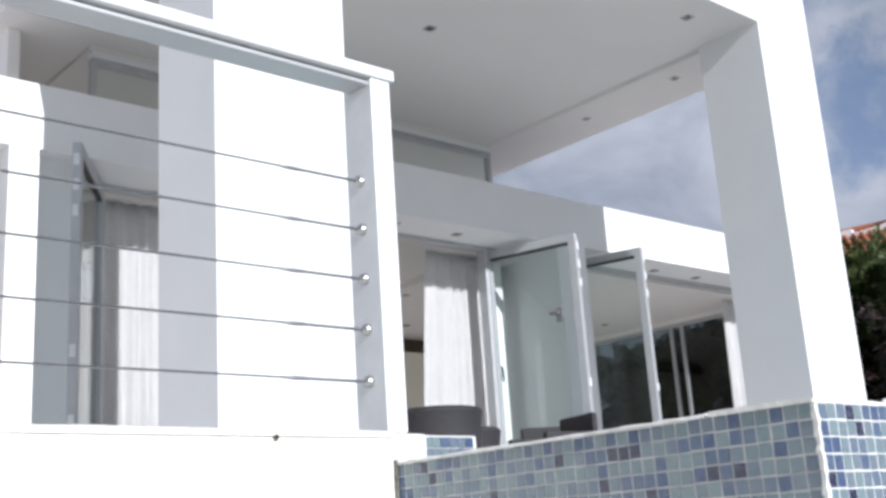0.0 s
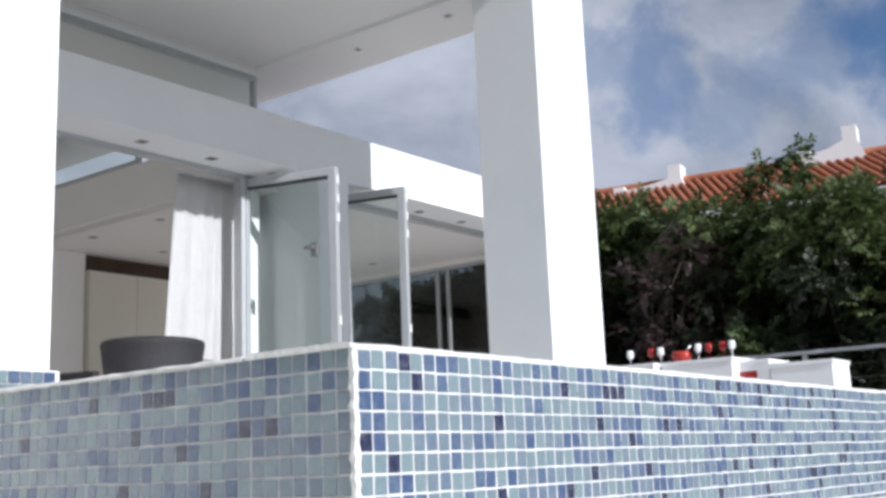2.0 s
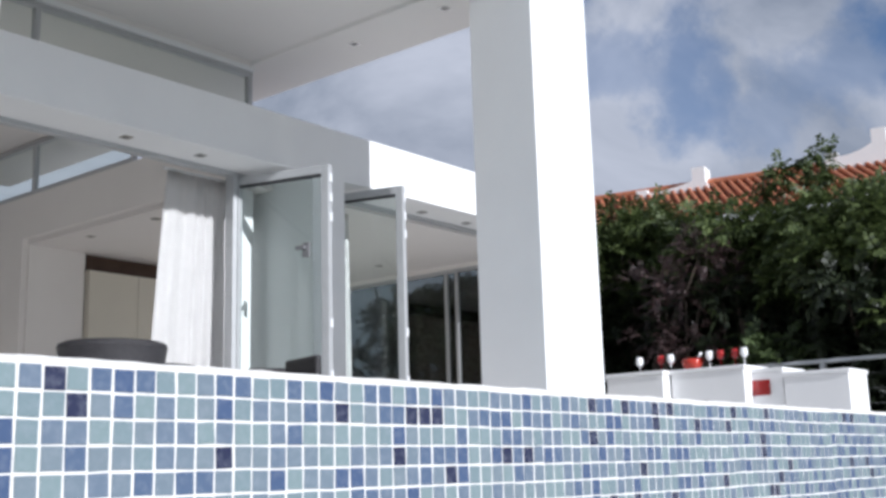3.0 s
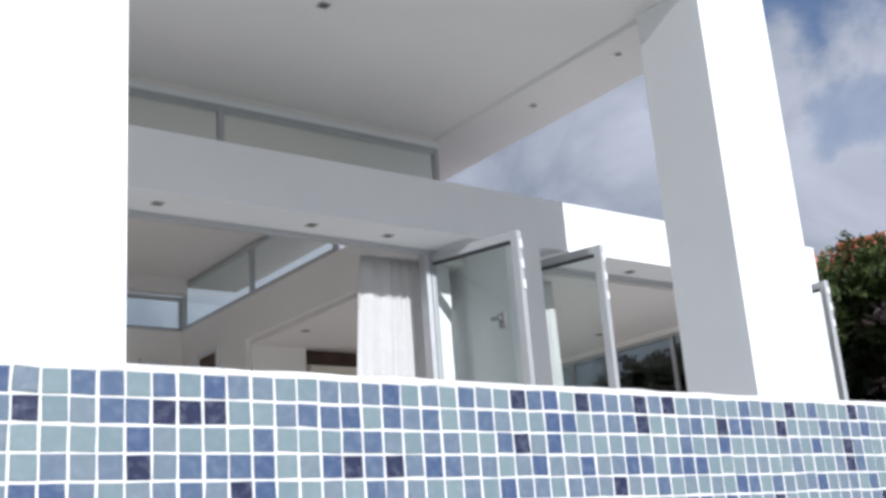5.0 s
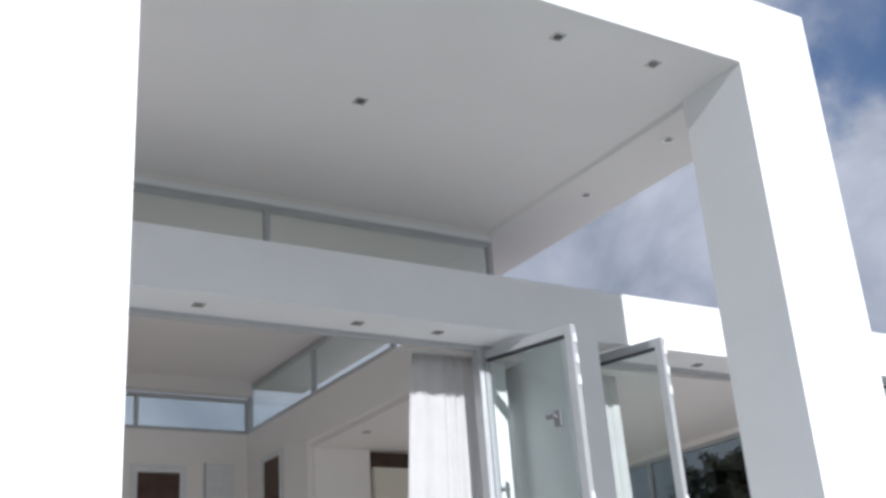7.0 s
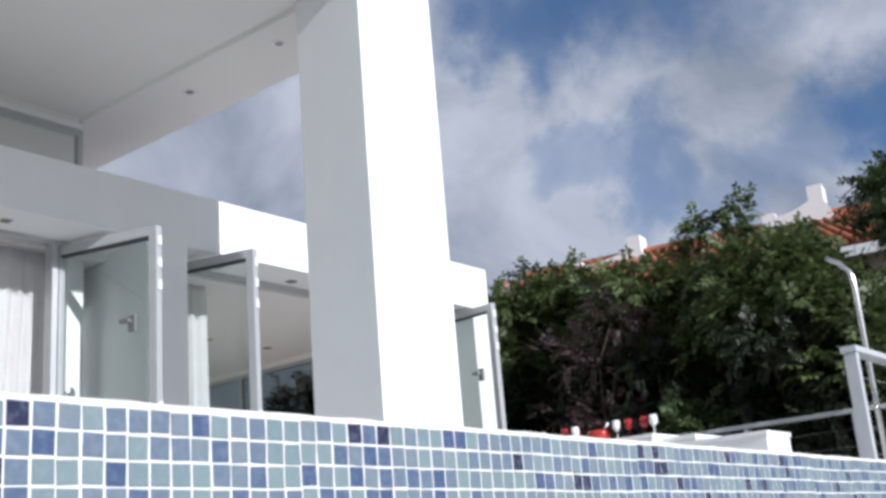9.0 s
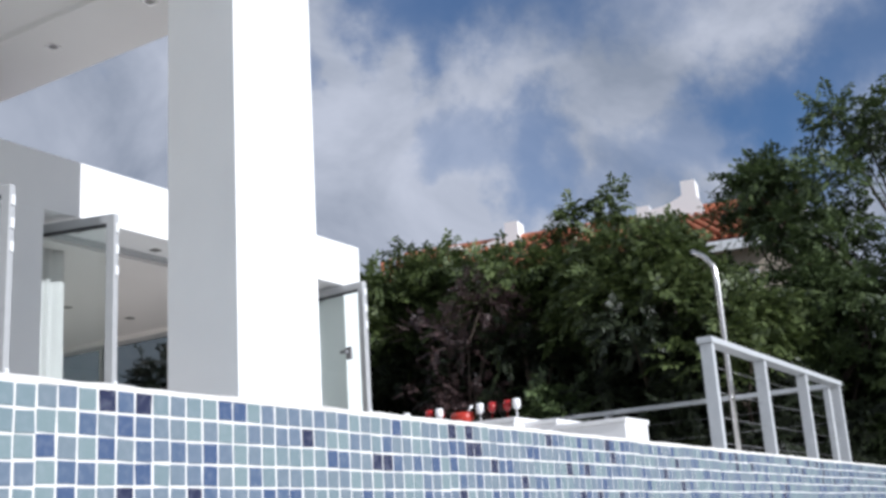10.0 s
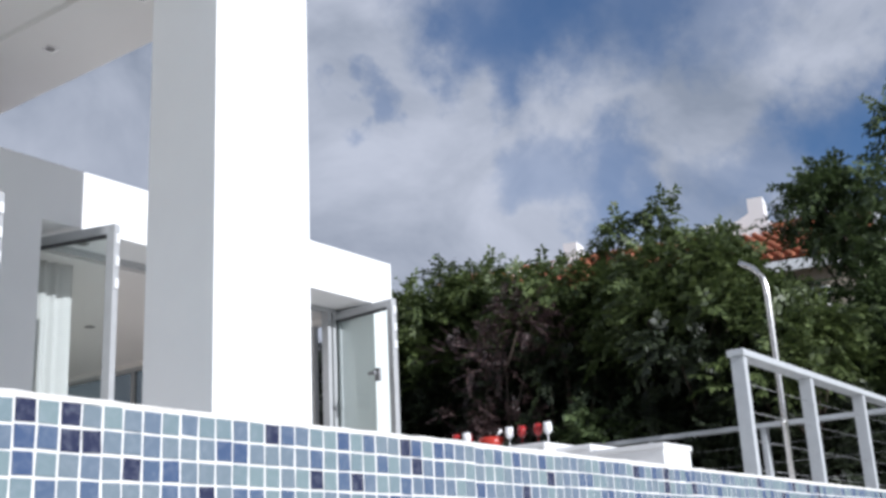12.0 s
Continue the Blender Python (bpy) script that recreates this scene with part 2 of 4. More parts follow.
# ---- mesh helpers ----
def cube(bm, x0, x1, y0, y1, z0, z1, bevel=0.0):
    made = bmesh.ops.create_cube(bm, size=1.0)["verts"]
    for v in made:
        v.co = Vector((x0 + (v.co.x + 0.5) * (x1 - x0), y0 + (v.co.y + 0.5) * (y1 - y0), z0 + (v.co.z + 0.5) * (z1 - z0)))
    if bevel:
        edges = {e for v in made for e in v.link_edges}
        bmesh.ops.bevel(bm, geom=list(edges), offset=bevel, segments=2, affect="EDGES", profile=0.5)
    return bm


def boxes(*rows, bevel=0.0):
    bm = bmesh.new()
    for row in rows:
        cube(bm, *row, bevel=bevel)
    return bm


def finish(bm, name, mat, smooth=False):
    bmesh.ops.recalc_face_normals(bm, faces=bm.faces[:])
    mesh = bpy.data.meshes.new(name)
    bm.to_mesh(mesh)
    bm.free()
    mesh.materials.append(mat)
    if smooth:
        for f in mesh.polygons:
            f.use_smooth = True
    return mesh


def solid(name, bm, mat, label, category, kind="structure", smooth=False):
    return tagged(new(name, finish(bm, name, mat, smooth)), label, category, "", kind)


def thing(name, place, label, category, group="", turn=0.0):
    ob = new(name)
    ob.empty_display_size = 0.1
    ob.matrix_basis = pose(*place, 0, 0, turn)
    return tagged(ob, label, category, group)


def part(name, bm, mat, parent, label="", smooth=False):
    ob = new(name, finish(bm, name, mat, smooth))
    ob.parent = parent
    if label:
        ob["label"] = label
    return ob


def tube(bm, path, radius, sides=10):
    """A round bar along a list of points."""
    rings = []
    path = [Vector(p) for p in path]
    for i, p in enumerate(path):
        way = (path[min(i + 1, len(path) - 1)] - path[max(i - 1, 0)]).normalized()
        side = way.cross(Vector((0, 0, 1)) if abs(way.z) < 0.9 else Vector((1, 0, 0))).normalized()
        up = side.cross(way)
        r = radius[i] if isinstance(radius, (list, tuple)) else radius
        rings.append([bm.verts.new(p + r * (math.cos(a) * side + math.sin(a) * up)) for a in
                      (2 * math.pi * k / sides for k in range(sides))])
    for a, b in zip(rings, rings[1:]):
        for k in range(sides):
            bm.faces.new((a[k], a[(k + 1) % sides], b[(k + 1) % sides], b[k]))
    bm.faces.new(rings[0][::-1])
    bm.faces.new(rings[-1])
    return bm


def lathe(bm, profile, sides=24):
    """A turned shape from (radius, height) pairs."""
    rings = [[bm.verts.new((r * math.cos(2 * math.pi * k / sides), r * math.sin(2 * math.pi * k / sides), z)) for k in range(sides)]
             for r, z in profile]
    for a, b in zip(rings, rings[1:]):
        for k in range(sides):
            bm.faces.new((a[k], a[(k + 1) % sides], b[(k + 1) % sides], b[k]))
    bm.faces.new(rings[0][::-1])
    bm.faces.new(rings[-1])
    return bm


# ---- ground and pool ----
FLOOR = 1.70
RIM = 1.692
POOL_X0, POOL_X1, POOL_Y0 = 1.60, 8.79, 0.942
PITCH = 0.0272
ROWS_OF_TILES = 11

bm = bmesh.new()
bmesh.ops.create_grid(bm, x_segments=40, y_segments=40, size=1500)
for v in bm.verts:
    v.co.z = 0.0
solid("ground", bm, EARTH, "dry grassy ground sloping away below the villa", "ground")

solid("pool_basin", boxes((POOL_X0 + 0.006, POOL_X1 - 0.006, POOL_Y0 + 0.0011, POOL_Y0 + 0.20, 0.9, RIM - 0.009),
                          (POOL_X0 + 0.006, POOL_X0 + 0.20, POOL_Y0 + 0.20, 4.6, 0.9, RIM - 0.009),
                          (POOL_X1 - 0.20, POOL_X1 - 0.006, POOL_Y0 + 0.20, 4.6, 0.9, RIM - 0.009),
                          (POOL_X0 + 0.20, POOL_X1 - 0.20, POOL_Y0 + 0.20, 4.6, 0.5, 0.9)),
      GROUT, "raised pool wall bedded in white grout", "pool wall")

solid("trim_pool_end", boxes((POOL_X0 + 0.0014, POOL_X0 + 0.0059, POOL_Y0 + 0.006, 2.02, 1.3, RIM - 0.009)), GROUT_DIRTY, "weathered grout bed of the pool's side wall", "pool wall")
# unseen pale slab, added to throw sunlight up at the beam and soffits
solid("pavement", boxes((-10, 22, -9, 0.55, -0.1, 0.012), bevel=0.004), BOUNCE_PAVING, "unseen pale paving added to bounce sunlight onto the house", "pavement")
solid("water", boxes((POOL_X0 + 0.20, POOL_X1 - 0.20, POOL_Y0 + 0.20, 4.6, RIM - 0.05, RIM - 0.03)), WATER, "still clear pool water", "water")


def rough_strip(name, x0, x1, y0, y1, z0, z1, along, step, jitter, label, mat=None):
    """A hand-trowelled mortar cap with an uneven edge."""
    rng = random.Random(len(name) * 7 + along)
    bm = bmesh.new()
    a0, a1 = ((x0, x1), (y0, y1))[along]
    c0, c1 = ((y0, y1), (x0, x1))[along]
    count = max(2, int((a1 - a0) / step))
    rings = []
    for i in range(count + 1):
        a = a0 + (a1 - a0) * i / count
        j = [rng.uniform(-jitter, jitter) for _ in range(6)]
        section = ((c0 + j[0], z0), (c0 + j[1] * 0.8, z1 - 0.004 + j[2] * 0.5), (c0 + 0.012 + j[3], z1 + j[4] * 0.7), (c1, z1 + j[5] * 0.5), (c1, z0))
        rings.append([bm.verts.new((a, c, z) if along == 0 else (c, a, z)) for c, z in section])
    for p, q in zip(rings, rings[1:]):
        for k in range(5):
            bm.faces.new((p[k], p[(k + 1) % 5], q[(k + 1) % 5], q[k]))
    bm.faces.new(rings[0])
    bm.faces.new(rings[-1][::-1])
    return solid(name, bm, mat or COPING, label, "coping")


rough_strip("trim_pool_front", POOL_X0 - 0.004, POOL_X1, POOL_Y0 + 0.001, POOL_Y0 + 0.20, RIM - 0.009, RIM, 0, 0.03, 0.0016,
            "uneven white mortar cap along the pool rim")
rough_strip("trim_pool_side", POOL_X0 - 0.004, POOL_X0 + 0.20, POOL_Y0 + 0.21, 2.02, RIM - 0.009, RIM - 0.001, 1, 0.03, 0.0018,
            "uneven white mortar cap on the pool's side wall")

rough_strip("trim_rim_bead", POOL_X0 + 0.02, POOL_X1, POOL_Y0 + 0.016, POOL_Y0 + 0.05, RIM - 0.002, RIM + 0.0012, 0, 0.022, 0.0016,
            "thin broken line of old grey mortar on the pool rim", OLD_MORTAR)
rough_strip("trim_side_bead", POOL_X0 + 0.014, POOL_X0 + 0.05, POOL_Y0 + 0.05, 2.0, RIM - 0.002, RIM + 0.0012, 1, 0.022, 0.0016,
            "thin broken line of old grey mortar on the side rim", OLD_MORTAR)

solid("ledge", boxes((0.2, 16.0, 0.55, POOL_Y0 + 0.004, 0.0, 1.40), (-0.2, POOL_X0 + 0.004, POOL_Y0 + 0.004, 2.0, 0.0, 1.396), bevel=0.01),
      CREAM, "cream painted masonry ledge at the foot of the pool", "ledge")

bm = boxes((-9.0, 1.60, 2.012, 2.24, 0.0, 1.745), bevel=0.006)
solid("wall_terrace", bm, CREAM, "cream rendered terrace wall with stains along its top", "wall")
rough_strip("trim_terrace_wall", -9.0, 1.60, 2.008, 2.26, 1.745, 1.762, 0, 0.05, 0.0016, "worn mortar cap on the terrace wall")
solid("wall_end_block", boxes((1.60, 1.715, 2.03, 2.24, 1.3, 1.758), bevel=0.008), COPING, "rough mortar end of the terrace wall", "wall")

solid("floor", boxes((-9.0, 16.0, 4.6, 16.0, 1.2, FLOOR), (POOL_X1, 16.0, 2.3, 4.6, 1.2, FLOOR), (-9.0, POOL_X0, 2.24, 4.6, 1.2, FLOOR)), DECK,
      "pale stone paved terrace and room floor", "floor")

# ---- portal and roof ----
PX0, PX1, PX2, PX3 = 2.85, 3.745, 8.52, 9.40
PY0, PY1 = 5.003, 5.665
SOFFIT, TOP = 5.975, 6.64
solid("wall_portal_left", boxes((PX0, PX1, PY0, PY1, FLOOR, TOP)), PLASTER, "tall white plastered portal pillar beside the railing", "pillar")
solid("wall_portal_right", boxes((PX2, PX3, PY0, PY1, FLOOR, TOP)), PLASTER, "tall white plastered portal pillar by the open doors", "pillar")
solid("wall_portal_lintel", boxes((PX1, PX2, PY0, PY1, SOFFIT + 0.004, TOP)), PLASTER, "white plastered lintel across the portal", "lintel")
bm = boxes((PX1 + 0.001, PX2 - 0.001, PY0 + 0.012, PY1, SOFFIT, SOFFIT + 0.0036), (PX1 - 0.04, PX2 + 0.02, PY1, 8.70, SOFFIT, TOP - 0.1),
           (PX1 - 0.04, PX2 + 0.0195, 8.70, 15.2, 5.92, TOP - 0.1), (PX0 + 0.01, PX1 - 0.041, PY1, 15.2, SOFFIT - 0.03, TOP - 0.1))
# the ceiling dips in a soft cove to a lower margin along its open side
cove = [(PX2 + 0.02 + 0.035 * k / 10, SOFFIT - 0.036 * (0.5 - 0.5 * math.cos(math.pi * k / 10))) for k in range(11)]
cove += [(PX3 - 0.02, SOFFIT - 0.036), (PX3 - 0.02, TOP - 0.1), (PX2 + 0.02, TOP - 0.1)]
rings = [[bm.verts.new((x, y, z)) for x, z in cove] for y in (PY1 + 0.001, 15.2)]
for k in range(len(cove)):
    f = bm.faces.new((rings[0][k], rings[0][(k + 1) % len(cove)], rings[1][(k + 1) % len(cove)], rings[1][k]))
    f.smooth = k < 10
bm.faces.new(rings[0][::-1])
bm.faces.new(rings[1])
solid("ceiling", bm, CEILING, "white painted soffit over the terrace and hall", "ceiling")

# ---- house front ----
BY, BB, BT = 8.0, 4.63, 5.17
solid("wall_front_beam", boxes((-4.0, 14.04, BY, 8.62, BB, BT)), PLASTER, "long white plastered beam over the doors", "beam")
LOW_TOP = 4.555
solid("wall_pier_middle", boxes((8.80, 9.26, BY + 0.003, 8.62, FLOOR, BB), (8.80, 9.26, 8.62, 9.30, FLOOR, LOW_TOP), (8.47, 8.64, 8.75, 9.30, FLOOR, LOW_TOP), (8.64, 8.7999, 9.12, 9.30, FLOOR, LOW_TOP)), PLASTER,
      "white plastered pier between the two door openings", "pier")
solid("wall_pier_end", boxes((13.70, 14.037, BY + 0.003, 8.62, FLOOR, BB)), PLASTER, "white plastered pier at the end of the house", "pier")
solid("wall_pier_left", boxes((2.80, 3.03, BY + 0.003, 8.62, FLOOR, BB), (3.03, 3.38, 8.15, 8.60, FLOOR, BB)), PLASTER, "white plastered pier beside the left pillar", "pier")

# low wing behind the right-hand doors and the hall
LOW = 4.56
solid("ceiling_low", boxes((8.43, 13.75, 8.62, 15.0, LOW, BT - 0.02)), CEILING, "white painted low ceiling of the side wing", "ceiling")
solid("wall_hall_side", boxes((8.36, 8.43, 8.75, 14.95, 4.63, 5.19), (8.36, 8.43, 12.9, 14.95, FLOOR, 4.63)), INTERIOR, "pale grey interior wall under the high windows", "wall")
solid("wall_hall_left", boxes((3.0, 3.1, 8.7, 15.1, FLOOR, 5.95)), INTERIOR, "pale interior wall of the hall", "wall")
solid("wall_back", boxes((3.0, 6.75, 14.95, 15.1, FLOOR, 5.19), (6.75, 7.35, 14.95, 15.1, 4.60, 5.19), (7.35, 13.75, 14.95, 15.1, FLOOR, 5.19)), INTERIOR,
      "pale interior back wall with a doorway", "wall")
solid("wall_kitchen", boxes((8.43, 9.24, 12.85, 13.2, FLOOR, LOW), (9.24, 11.6, 13.1, 13.25, FLOOR, LOW), (11.6, 13.7, 14.4, 14.6, FLOOR, LOW)), INTERIOR, "pale interior partition", "wall")
solid("wall_left_wing", boxes((-4.0, 3.0, 14.0, 14.2, FLOOR, BT), (-4.1, -4.0, 8.0, 14.2, FLOOR, BT)), INTERIOR, "pale back wall of the far room", "wall")
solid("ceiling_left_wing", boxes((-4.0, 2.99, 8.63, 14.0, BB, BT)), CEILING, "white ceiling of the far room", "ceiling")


def strip_window(name, place, length, low, high, posts, glass, label, turn=0.0, bar=0.055, deep=0.07):
    """A band of glazing with its frame, posts and panes; it runs along its own x."""
    w = thing(name, place, label, "window", turn=turn)
    w["kind"] = "structure"
    part("window_frame", boxes((0, length, -deep / 2, deep / 2, high - bar, high), (0, length, -deep / 2, deep / 2, low, low + bar), bevel=0.004), ALU, w)
    marks = [0.0, *posts, length - bar]
    for p in marks:
        part("mullion", boxes((p, p + bar, -deep / 2 + 0.003, deep / 2 - 0.003, low + bar, high - bar), bevel=0.004), ALU, w)
    for p, q in zip(marks, marks[1:]):
        pane = part("pane", boxes((p + bar - 0.004, q + 0.004, -0.005, 0.005, low + bar - 0.004, high - bar + 0.004)), glass, w)
        pane.visible_shadow = False
    return w


strip_window("window_1", (3.74, 8.76, 0), 4.86, 5.16, 5.865, (2.30,), GLASS, "grey aluminium clerestory band above the long beam")
strip_window("window_2", (8.395, 10.55, 0), 4.40, 5.19, 5.90, (2.15,), GLASS, "grey aluminium clerestory band on the hall's side wall", turn=90)
strip_window("window_3", (3.1, 15.02, 0), 5.3, 5.19, 5.72, (1.8, 3.6), GLASS, "grey aluminium clerestory band on the hall's back wall")
strip_window("window_4", (13.68, 8.9, 0), 5.4, FLOOR, 4.50, (1.12, 1.32, 3.4), DARK_GLASS, "tall sliding glass doors in the side wall", turn=90)
solid("trim_clerestory", boxes((3.74, 8.60, 8.701, 8.80, 5.866, 5.9199)), PLASTER, "white fillet over the clerestory band", "trim")
solid("trim_hall_cove", boxes((3.1, 8.36, 14.75, 14.95, 5.72, 5.94)), CEILING, "white bulkhead over the back windows", "trim")
solid("wall_side_head", boxes((13.62, 13.75, 8.62, 15.0, 4.50, LOW), (13.62, 13.75, 14.3, 15.0, FLOOR, 4.5)), INTERIOR, "pale head of the side glazing", "wall")


# ---- folding doors ----
def folding_door(place, turn, length, label, handle=True):
    """Two glazed leaves folded against each other; the leaf runs along its own x from the hinge post."""
    d = thing("folding_door", place, label, "door", "folding glass doors", turn)
    tall, bar = 4.58 - FLOOR, 0.085
    for off, tag in ((0.0, "leaf"),):
        y0, y1 = off - 0.036, off + 0.036
        leaf = part(tag, boxes((0, bar, y0, y1, 0, tall), (length - bar, length, y0, y1, 0, tall),
                               (bar, length - bar, y0, y1, tall - bar, tall), (bar, length - bar, y0, y1, 0, bar), bevel=0.004), ALU, d, "grey aluminium leaf frame")
        part("gasket", boxes((bar, length - bar, y0 + 0.012, y1 - 0.012, tall - bar - 0.022, tall - bar), (bar, length - bar, y0 + 0.012, y1 - 0.012, bar, bar + 0.012)),
             DARK_GASKET, leaf)
        pane = part("pane", boxes((bar - 0.005, length - bar + 0.005, off - 0.005, off + 0.005, bar + 0.012, tall - bar - 0.022)), GLASS, leaf, "clear glass pane")
        pane.visible_shadow = False
    for z in (0.25, 0.75, 1.25, 2.30, 2.50, 2.70):
        part("hinge", boxes((length, length + 0.016, -0.022, 0.022, z, z + 0.09), bevel=0.004), RAIL_WHITE, d, "white hinge block")
    if handle:
        bm = boxes((length - 0.285, length - 0.205, -0.062, -0.03, 1.96, 2.11), bevel=0.008)
        cube(bm, length - 0.27, length - 0.235, -0.105, -0.062, 2.03, 2.065, 0.006)
        cube(bm, length - 0.33, length - 0.225, -0.125, -0.098, 2.03, 2.07, 0.008)
        part("handle", bm, FITTING, d, "dull steel lever handle")
    return d


folding_door((8.25, 8.60, FLOOR), -73.6, 1.13, "folded aluminium glass door standing open beside a curtain")
folding_door((9.41, 8.60, FLOOR), -74.2, 1.09, "folded aluminium glass door standing open beside a white pier", False)
folding_door((13.63, 8.62, FLOOR), -94.5, 1.05, "folded aluminium glass door standing open at the end of the house")
folding_door((3.80, 8.62, FLOOR), -122.0, 1.22, "folded aluminium glass door standing open behind the left pillar", False)
solid("trim_door_track", boxes((3.74, 8.50, 8.52, 8.60, BB - 0.045, BB - 0.001), (9.27, 13.69, 8.52, 8.60, BB - 0.045, BB - 0.001)), ALU,
      "grey aluminium door track under the beam", "trim")
solid("trim_door_jambs", boxes((8.16, 8.215, 8.50, 8.62, FLOOR, BB - 0.046), (9.265, 9.33, 8.50, 8.62, FLOOR, BB - 0.046), (13.63, 13.695, 8.50, 8.62, FLOOR, BB - 0.046), (13.54, 13.60, 8.50, 8.60, FLOOR, BB - 0.046), (13.45, 13.51, 8.50, 8.60, FLOOR, BB - 0.046)), ALU,
      "grey aluminium door jambs", "trim")


# ---- curtains ----
def curtain(place, width, tall, folds, seed, label, spread=1.06):
    c = thing("curtain", place, label, "curtain", "white curtains")
    rng = random.Random(seed)
    bm = bmesh.new()
    n, m = folds * 12, 16
    wob = [rng.uniform(0.6, 1.3) for _ in range(folds + 2)]
    grid = []
    for j in range(m + 1):
        v = j / m
        row = []
        for i in range(n + 1):
            u = i / n
            k = min(folds * (u + 0.05 * math.sin(5.1 * u + seed) + 0.03 * math.sin(11 * u)), folds + 0.99) if 0 < u else 0.0
            k = max(k, 0.0)
            a = wob[int(k)] * (1 - k % 1) + wob[int(k) + 1] * (k % 1)
            depth = 0.030 * a * (0.5 + 0.9 * (1 - v)) * math.sin(2 * math.pi * k + 0.5 * math.sin(3 * v + seed))
            flare = 1 + (spread - 1) * (1 - v) ** 0.8
            row.append(bm.verts.new((width - (1 - u) * width * flare, depth, v * tall)))
        grid.append(row)
    for a, b in zip(grid, grid[1:]):
        for i in range(n):
            bm.faces.new((a[i], a[i + 1], b[i + 1], b[i]))
    bmesh.ops.solidify(bm, geom=bm.faces[:], thickness=0.004)
    part("cloth", bm, CURTAIN, c, smooth=True)
    part("rail", boxes((-0.05, width + 0.05, -0.015, 0.015, tall, tall + 0.02), bevel=0.003), RAIL_WHITE, c, "slim white curtain rail")
    return c


curtain((7.62, 8.86, FLOOR), 0.80, BB - FLOOR - 0.02, 5, 3, "white pleated floor-length curtain drawn to the side", 1.30)
curtain((9.80, 8.86, FLOOR), 0.38, BB - FLOOR - 0.02, 3, 5, "narrow white curtain gathered behind a glass door")
curtain((13.05, 8.86, FLOOR), 0.42, BB - FLOOR - 0.02, 3, 8, "white curtain gathered at the end of the doors")
curtain((3.95, 8.86, FLOOR), 0.65, BB - FLOOR - 0.02, 4, 11, "white curtain hanging behind the folded glass door")


# ---- recessed lamps ----
def downlight(place, first=[]):
    if first:
        return copy_thing(first[0], pose(*place))
    d = thing("downlight", place, "small square recessed downlight, switched off", "lamp", "recessed downlights")
    part("trim_ring", boxes((-0.05, 0.05, -0.05, -0.036, -0.006, 0.001), (-0.05, 0.05, 0.036, 0.05, -0.006, 0.001),
                            (-0.05, -0.036, -0.036, 0.036, -0.006, 0.001), (0.036, 0.05, -0.036, 0.036, -0.006, 0.001)), STEEL, d)
    bm = bmesh.new()
    lathe(bm, ((0.036, -0.004), (0.036, -0.001), (0.012, 0.0005)), 16)
    part("reflector", bm, LAMP_METAL, d, "dark lamp reflector")
    first.append(d)
    return d


for x, y in ((7.89, 5.325), (6.055, 6.79), (6.96, 5.33)):
    downlight((x, y, SOFFIT))
for x, y in ((8.85, 6.22), (8.90, 7.48)):
    downlight((x, y, SOFFIT - 0.036))
for x in (5.25, 6.73, 7.57, 9.93, 10.94, 11.8):
    downlight((x, 8.28 if x < 9 else 8.36, BB))
for x, y in ((8.70, 10.55), (8.70, 11.9), (9.95, 12.1), (11.85, 10.85), (12.85, 10.85)):
    downlight((x, y, LOW))

# ---- kitchen seen through the doors ----
k = thing("kitchen_cabinet", (9.26, 12.76, FLOOR), "tall cream lacquered cabinet run under a dark recess", "cabinet")
part("body", boxes((0, 2.3, 0.02, 0.33, 0, 2.62)), CABINET, k)
for i in range(3):
    part("door", boxes((i * 0.767 + 0.003, i * 0.767 + 0.764, 0, 0.019, 1.35, 2.615), bevel=0.002), CABINET, k)
    part("door", boxes((i * 0.767 + 0.003, i * 0.767 + 0.764, 0, 0.019, 0.05, 1.343), bevel=0.002), CABINET, k)
part("recess", boxes((0, 2.3, 0.20, 0.33, 2.622, LOW - FLOOR - 0.002)), WOOD_DARK, k, "dark brown recess above the cabinet")

d = thing("door_1", (6.75, 14.9, FLOOR), "dark doorway with a white frame in the back wall", "door")
d["kind"] = "structure"
part("door_leaf", boxes((0.0, 0.6, 0.06, 0.10, 0, 2.88)), WOOD_DARK, d)
part("door_frame", boxes((-0.09, 0.0, 0.02, 0.06, 0, 2.98), (0.6, 0.69, 0.02, 0.06, 0, 2.98), (0.0, 0.6, 0.02, 0.06, 2.89, 2.98)), RAIL_WHITE, d)


w = thing("wall_panel", (7.72, 14.90, 4.22), "plain white panel on the back wall", "panel")
part("board", boxes((0, 0.42, 0, 0.045, 0, 0.50), bevel=0.006), RAIL_WHITE, w)
part("edge_strip", boxes((-0.02, 0.0, 0.01, 0.045, -0.01, 0.52)), ALU, w)
d = thing("door_2", (8.355, 13.75, FLOOR), "dark doorway in the hall's side wall", "door")
d["kind"] = "structure"
part("door_leaf", boxes((-0.012, 0.0, 0.0, 0.55, 0, 2.94)), WOOD_DARK, d)
part("door_frame", boxes((-0.03, 0.0, -0.08, 0.0, 0, 3.02), (-0.03, 0.0, 0.55, 0.63, 0, 3.02), (-0.03, 0.0, 0.0, 0.55, 2.95, 3.02)), RAIL_WHITE, d)


